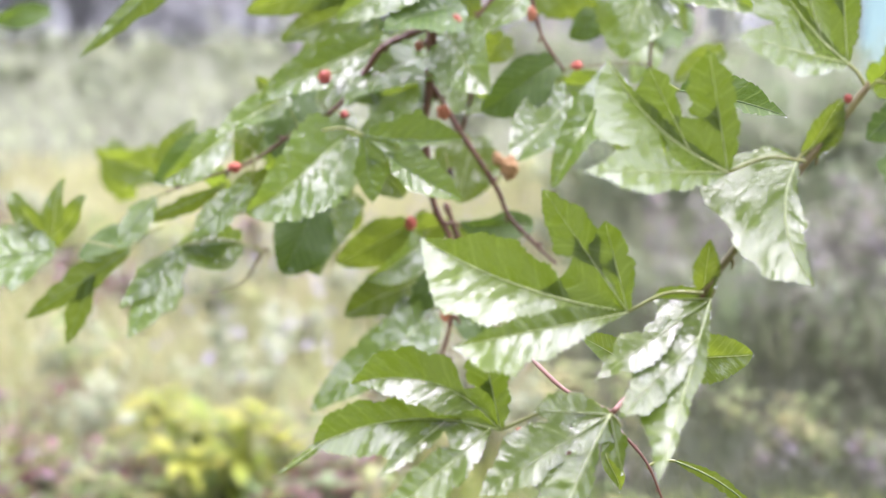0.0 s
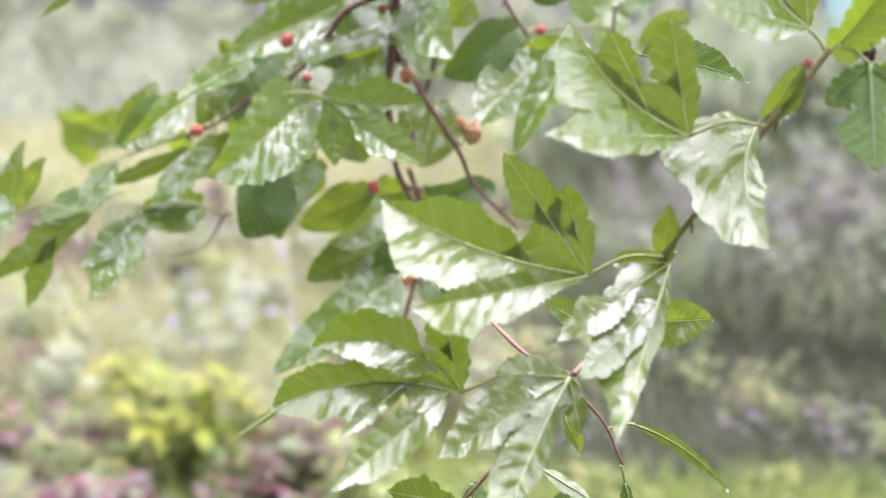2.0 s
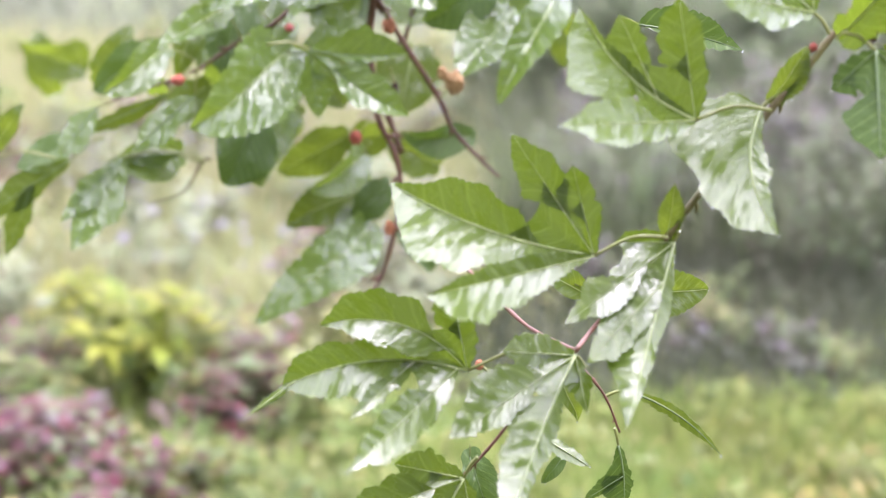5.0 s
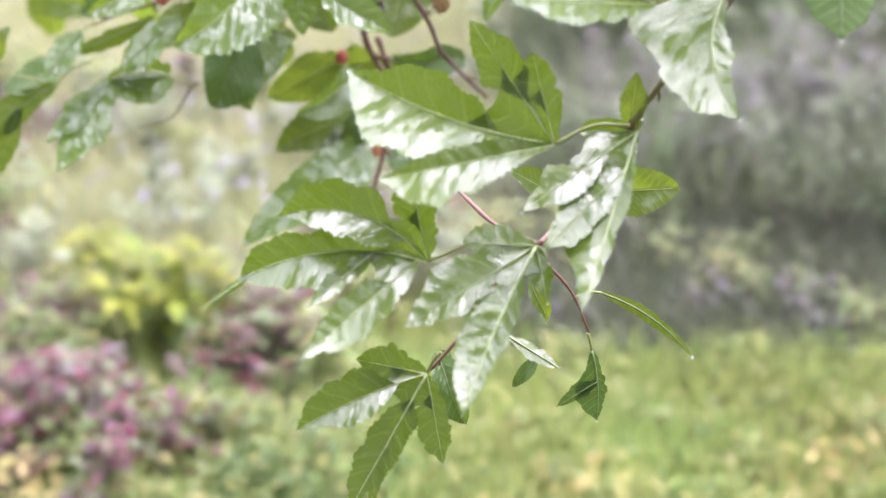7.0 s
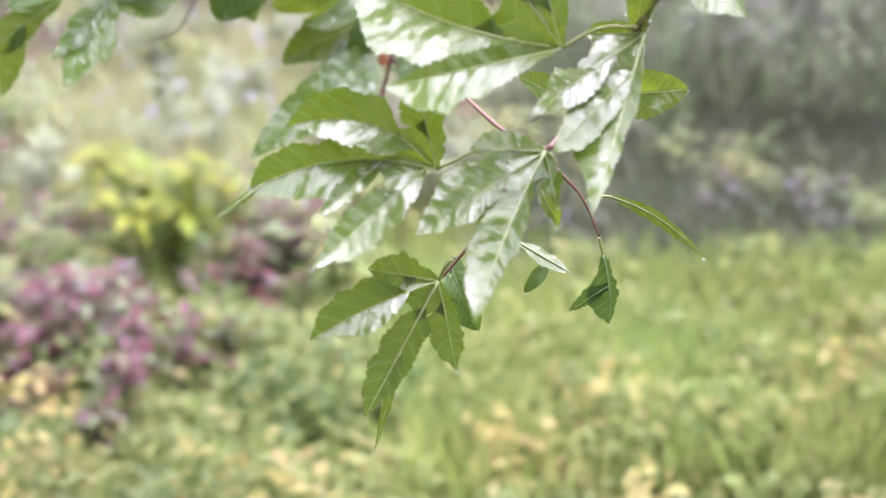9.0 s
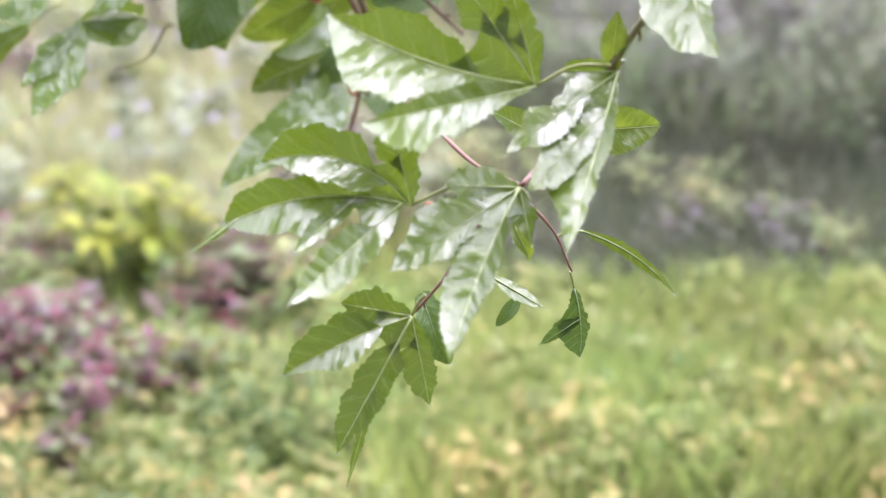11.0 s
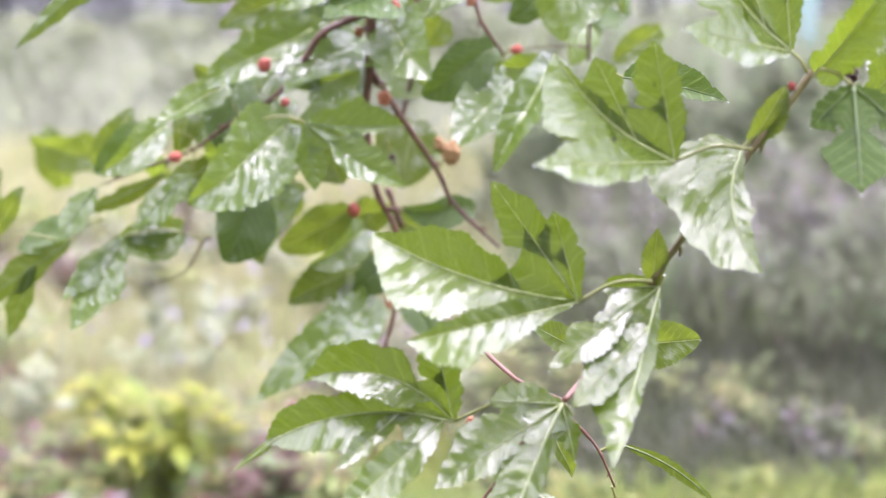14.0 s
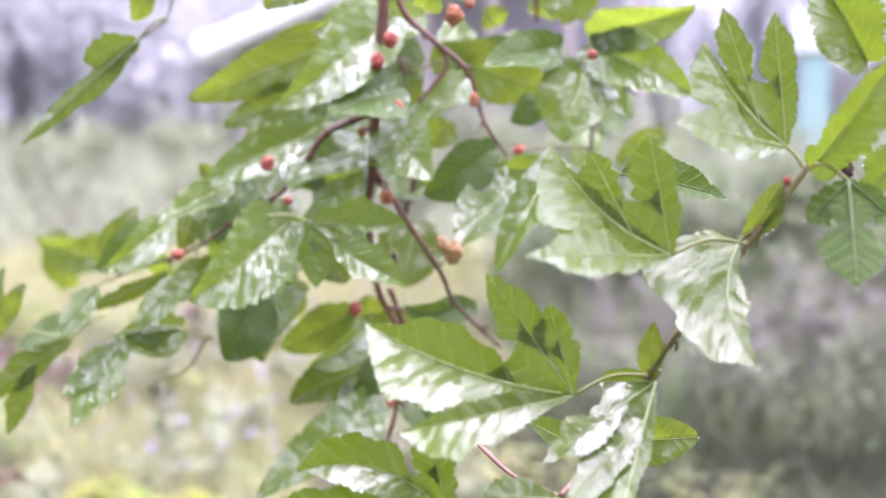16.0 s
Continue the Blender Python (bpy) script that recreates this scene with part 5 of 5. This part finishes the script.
leaf(back, (-0.114, 1.650, 1.460), (-0.168, 1.617, 1.446), (0.57, 0.40), (47.6287, 13.704), leaf_dark)
leaf(back, (-0.216, 1.687, 1.321), (-0.232, 1.658, 1.355), (0.57, 0.66), (23.1383, 37.1939), leaf_back)
leaf(back, (-0.085, 1.736, 1.450), (-0.035, 1.701, 1.429), (0.35, 0.29), (35.2396, 0.876469), leaf_back)
leaf(back, (-0.155, 1.630, 1.417), (-0.184, 1.597, 1.374), (0.30, 0.37), (6.46524, 35.74), leaf_back)
leaf(back, (-0.162, 1.662, 1.435), (-0.116, 1.644, 1.392), (0.38, 0.36), (20.197, 9.26083), leaf_back)
leaf(back, (-0.132, 1.672, 1.422), (-0.153, 1.648, 1.388), (0.34, 0.32), (20.711, 3.62265), leaf_dark)
leaf(back, (-0.190, 1.698, 1.450), (-0.140, 1.703, 1.411), (0.41, 0.46), (0.935509, 26.1197), leaf_lit)
leaf(back, (-0.068, 1.672, 1.440), (-0.101, 1.658, 1.402), (0.36, 0.40), (21.3766, 33.9564), leaf_dark)
leaf(back, (-0.288, 1.684, 1.303), (-0.287, 1.667, 1.329), (0.53, 0.68), (10.0427, 39.3082), leaf_back)
leaf(back, (-0.117, 1.689, 1.497), (-0.151, 1.679, 1.512), (0.56, 0.48), (32.3794, -3.41905), leaf_back)
leaf(back, (-0.075, 1.682, 1.420), (-0.073, 1.659, 1.376), (0.31, 0.35), (11.1254, 28.4421), leaf_dark)
leaf(back, (-0.191, 1.633, 1.340), (-0.148, 1.618, 1.300), (0.40, 0.43), (28.7464, 35.2202), leaf_dark)
leaf(back, (0.050, 1.730, 1.405), (0.065, 1.731, 1.423), (0.61, 0.81), (20.0588, 45.4115), leaf_lit)
leaf(back, (0.106, 1.727, 1.565), (0.113, 1.717, 1.590), (1.06, 0.83), (47.4297, 30.6875), leaf_lit)
leaf(back, (0.189, 1.725, 1.455), (0.165, 1.724, 1.484), (0.92, 0.70), (40.6513, -1.36701), leaf_dark)
leaf(back, (0.148, 1.730, 1.465), (0.132, 1.695, 1.410), (0.41, 0.45), (3.27977, 26.5902), leaf_back)
leaf(back, (0.226, 1.721, 1.440), (0.179, 1.710, 1.410), (0.31, 0.40), (7.65106, 40.0777), leaf_lit)
leaf(back, (0.133, 1.661, 1.560), (0.123, 1.668, 1.597), (0.82, 0.76), (21.768, 1.78563), leaf_lit)
leaf(back, (0.124, 1.705, 1.372), (0.168, 1.682, 1.331), (0.64, 0.45), (45.4899, 3.23515), leaf_lit)
leaf(back, (0.067, 1.701, 1.530), (0.042, 1.697, 1.539), (0.56, 0.46), (36.0039, 10.3929), leaf_dark)
leaf(back, (-0.015, 1.734, 1.474), (-0.041, 1.734, 1.482), (0.52, 0.50), (28.012, 21.9269), leaf_lit)
leaf(back, (0.056, 1.699, 1.555), (0.044, 1.692, 1.572), (0.74, 1.06), (10.963, 46.8084), leaf_lit)
leaf(back, (0.014, 1.691, 1.553), (0.019, 1.677, 1.496), (0.43, 0.44), (31.5533, 33.9941), leaf_back)
leaf(back, (0.061, 1.703, 1.537), (0.103, 1.671, 1.521), (0.33, 0.33), (0.0118441, 1.49083), leaf_back)
leaf(back, (-0.119, 1.600, 1.608), (-0.168, 1.592, 1.565), (0.43, 0.43), (20, 20), leaf_lit, stalk=(-0.054, 1.600, 1.628))
leaf(back, (-0.000, 1.600, 1.618), (0.042, 1.581, 1.579), (0.53, 0.53), (24, 24), leaf_back, stalk=(-0.049, 1.600, 1.623))
leaf(back, (0.097, 1.600, 1.606), (0.146, 1.550, 1.582), (0.47, 0.43), (32, 24), leaf_back, stalk=(0.089, 1.600, 1.596))
berry(back, (-0.155, 1.472, 1.425), 0.0069, 1.1, berry_red, stalk=(-0.142, 1.472, 1.430))
berry(back, (-0.138, 1.472, 1.392), 0.0048, 0.9, berry_red, stalk=(-0.148, 1.472, 1.395))
berry(back, (-0.071, 1.472, 1.453), 0.0048, 1.1, berry_orange, stalk=(-0.064, 1.472, 1.452))
berry(back, (-0.039, 1.472, 1.474), 0.0064, 1.1, berry_red, stalk=(-0.034, 1.472, 1.470))
berry(back, (-0.050, 1.472, 1.395), 0.0069, 1.2, berry_orange, stalk=(-0.054, 1.472, 1.407))
berry(back, (-0.045, 1.472, 1.534), 0.0079, 1.1, berry_red, stalk=(-0.053, 1.472, 1.532))
berry(back, (-0.057, 1.472, 1.515), 0.0074, 1.3, berry_red, stalk=(-0.055, 1.472, 1.510))
berry(back, (0.011, 1.472, 1.555), 0.0090, 1.2, berry_orange, stalk=(0.005, 1.472, 1.567))
berry(back, (0.028, 1.472, 1.481), 0.0053, 1.5, berry_orange, stalk=(0.031, 1.472, 1.477))
berry(back, (0.068, 1.472, 1.436), 0.0058, 0.8, berry_red, stalk=(0.057, 1.472, 1.431))
berry(back, (0.133, 1.472, 1.520), 0.0053, 0.9, berry_red, stalk=(0.124, 1.472, 1.513))
berry(back, (-0.237, 1.472, 1.344), 0.0074, 0.7, berry_red, stalk=(-0.224, 1.472, 1.350))
berry(back, (-0.079, 1.472, 1.294), 0.0064, 1.2, berry_red, stalk=(-0.068, 1.472, 1.308))
berry(back, (-0.142, 1.472, 1.337), 0.0048, 1.2, berry_dark, stalk=(-0.138, 1.472, 1.344))
berry(back, (-0.044, 1.472, 1.338), 0.0042, 2.0, berry_dark, stalk=(-0.048, 1.472, 1.358))
berry(back, (0.009, 1.472, 1.345), 0.0106, 1.1, berry_tan, stalk=(-0.003, 1.472, 1.329))
berry(back, (-0.002, 1.472, 1.353), 0.0058, 1.3, berry_tan, stalk=(-0.012, 1.472, 1.343))
berry(back, (-0.048, 1.472, 1.211), 0.0053, 1.6, berry_orange, stalk=(-0.044, 1.472, 1.221))
berry(back, (0.025, 1.472, 1.565), 0.0048, 1.2, berry_orange, stalk=(0.017, 1.472, 1.568))
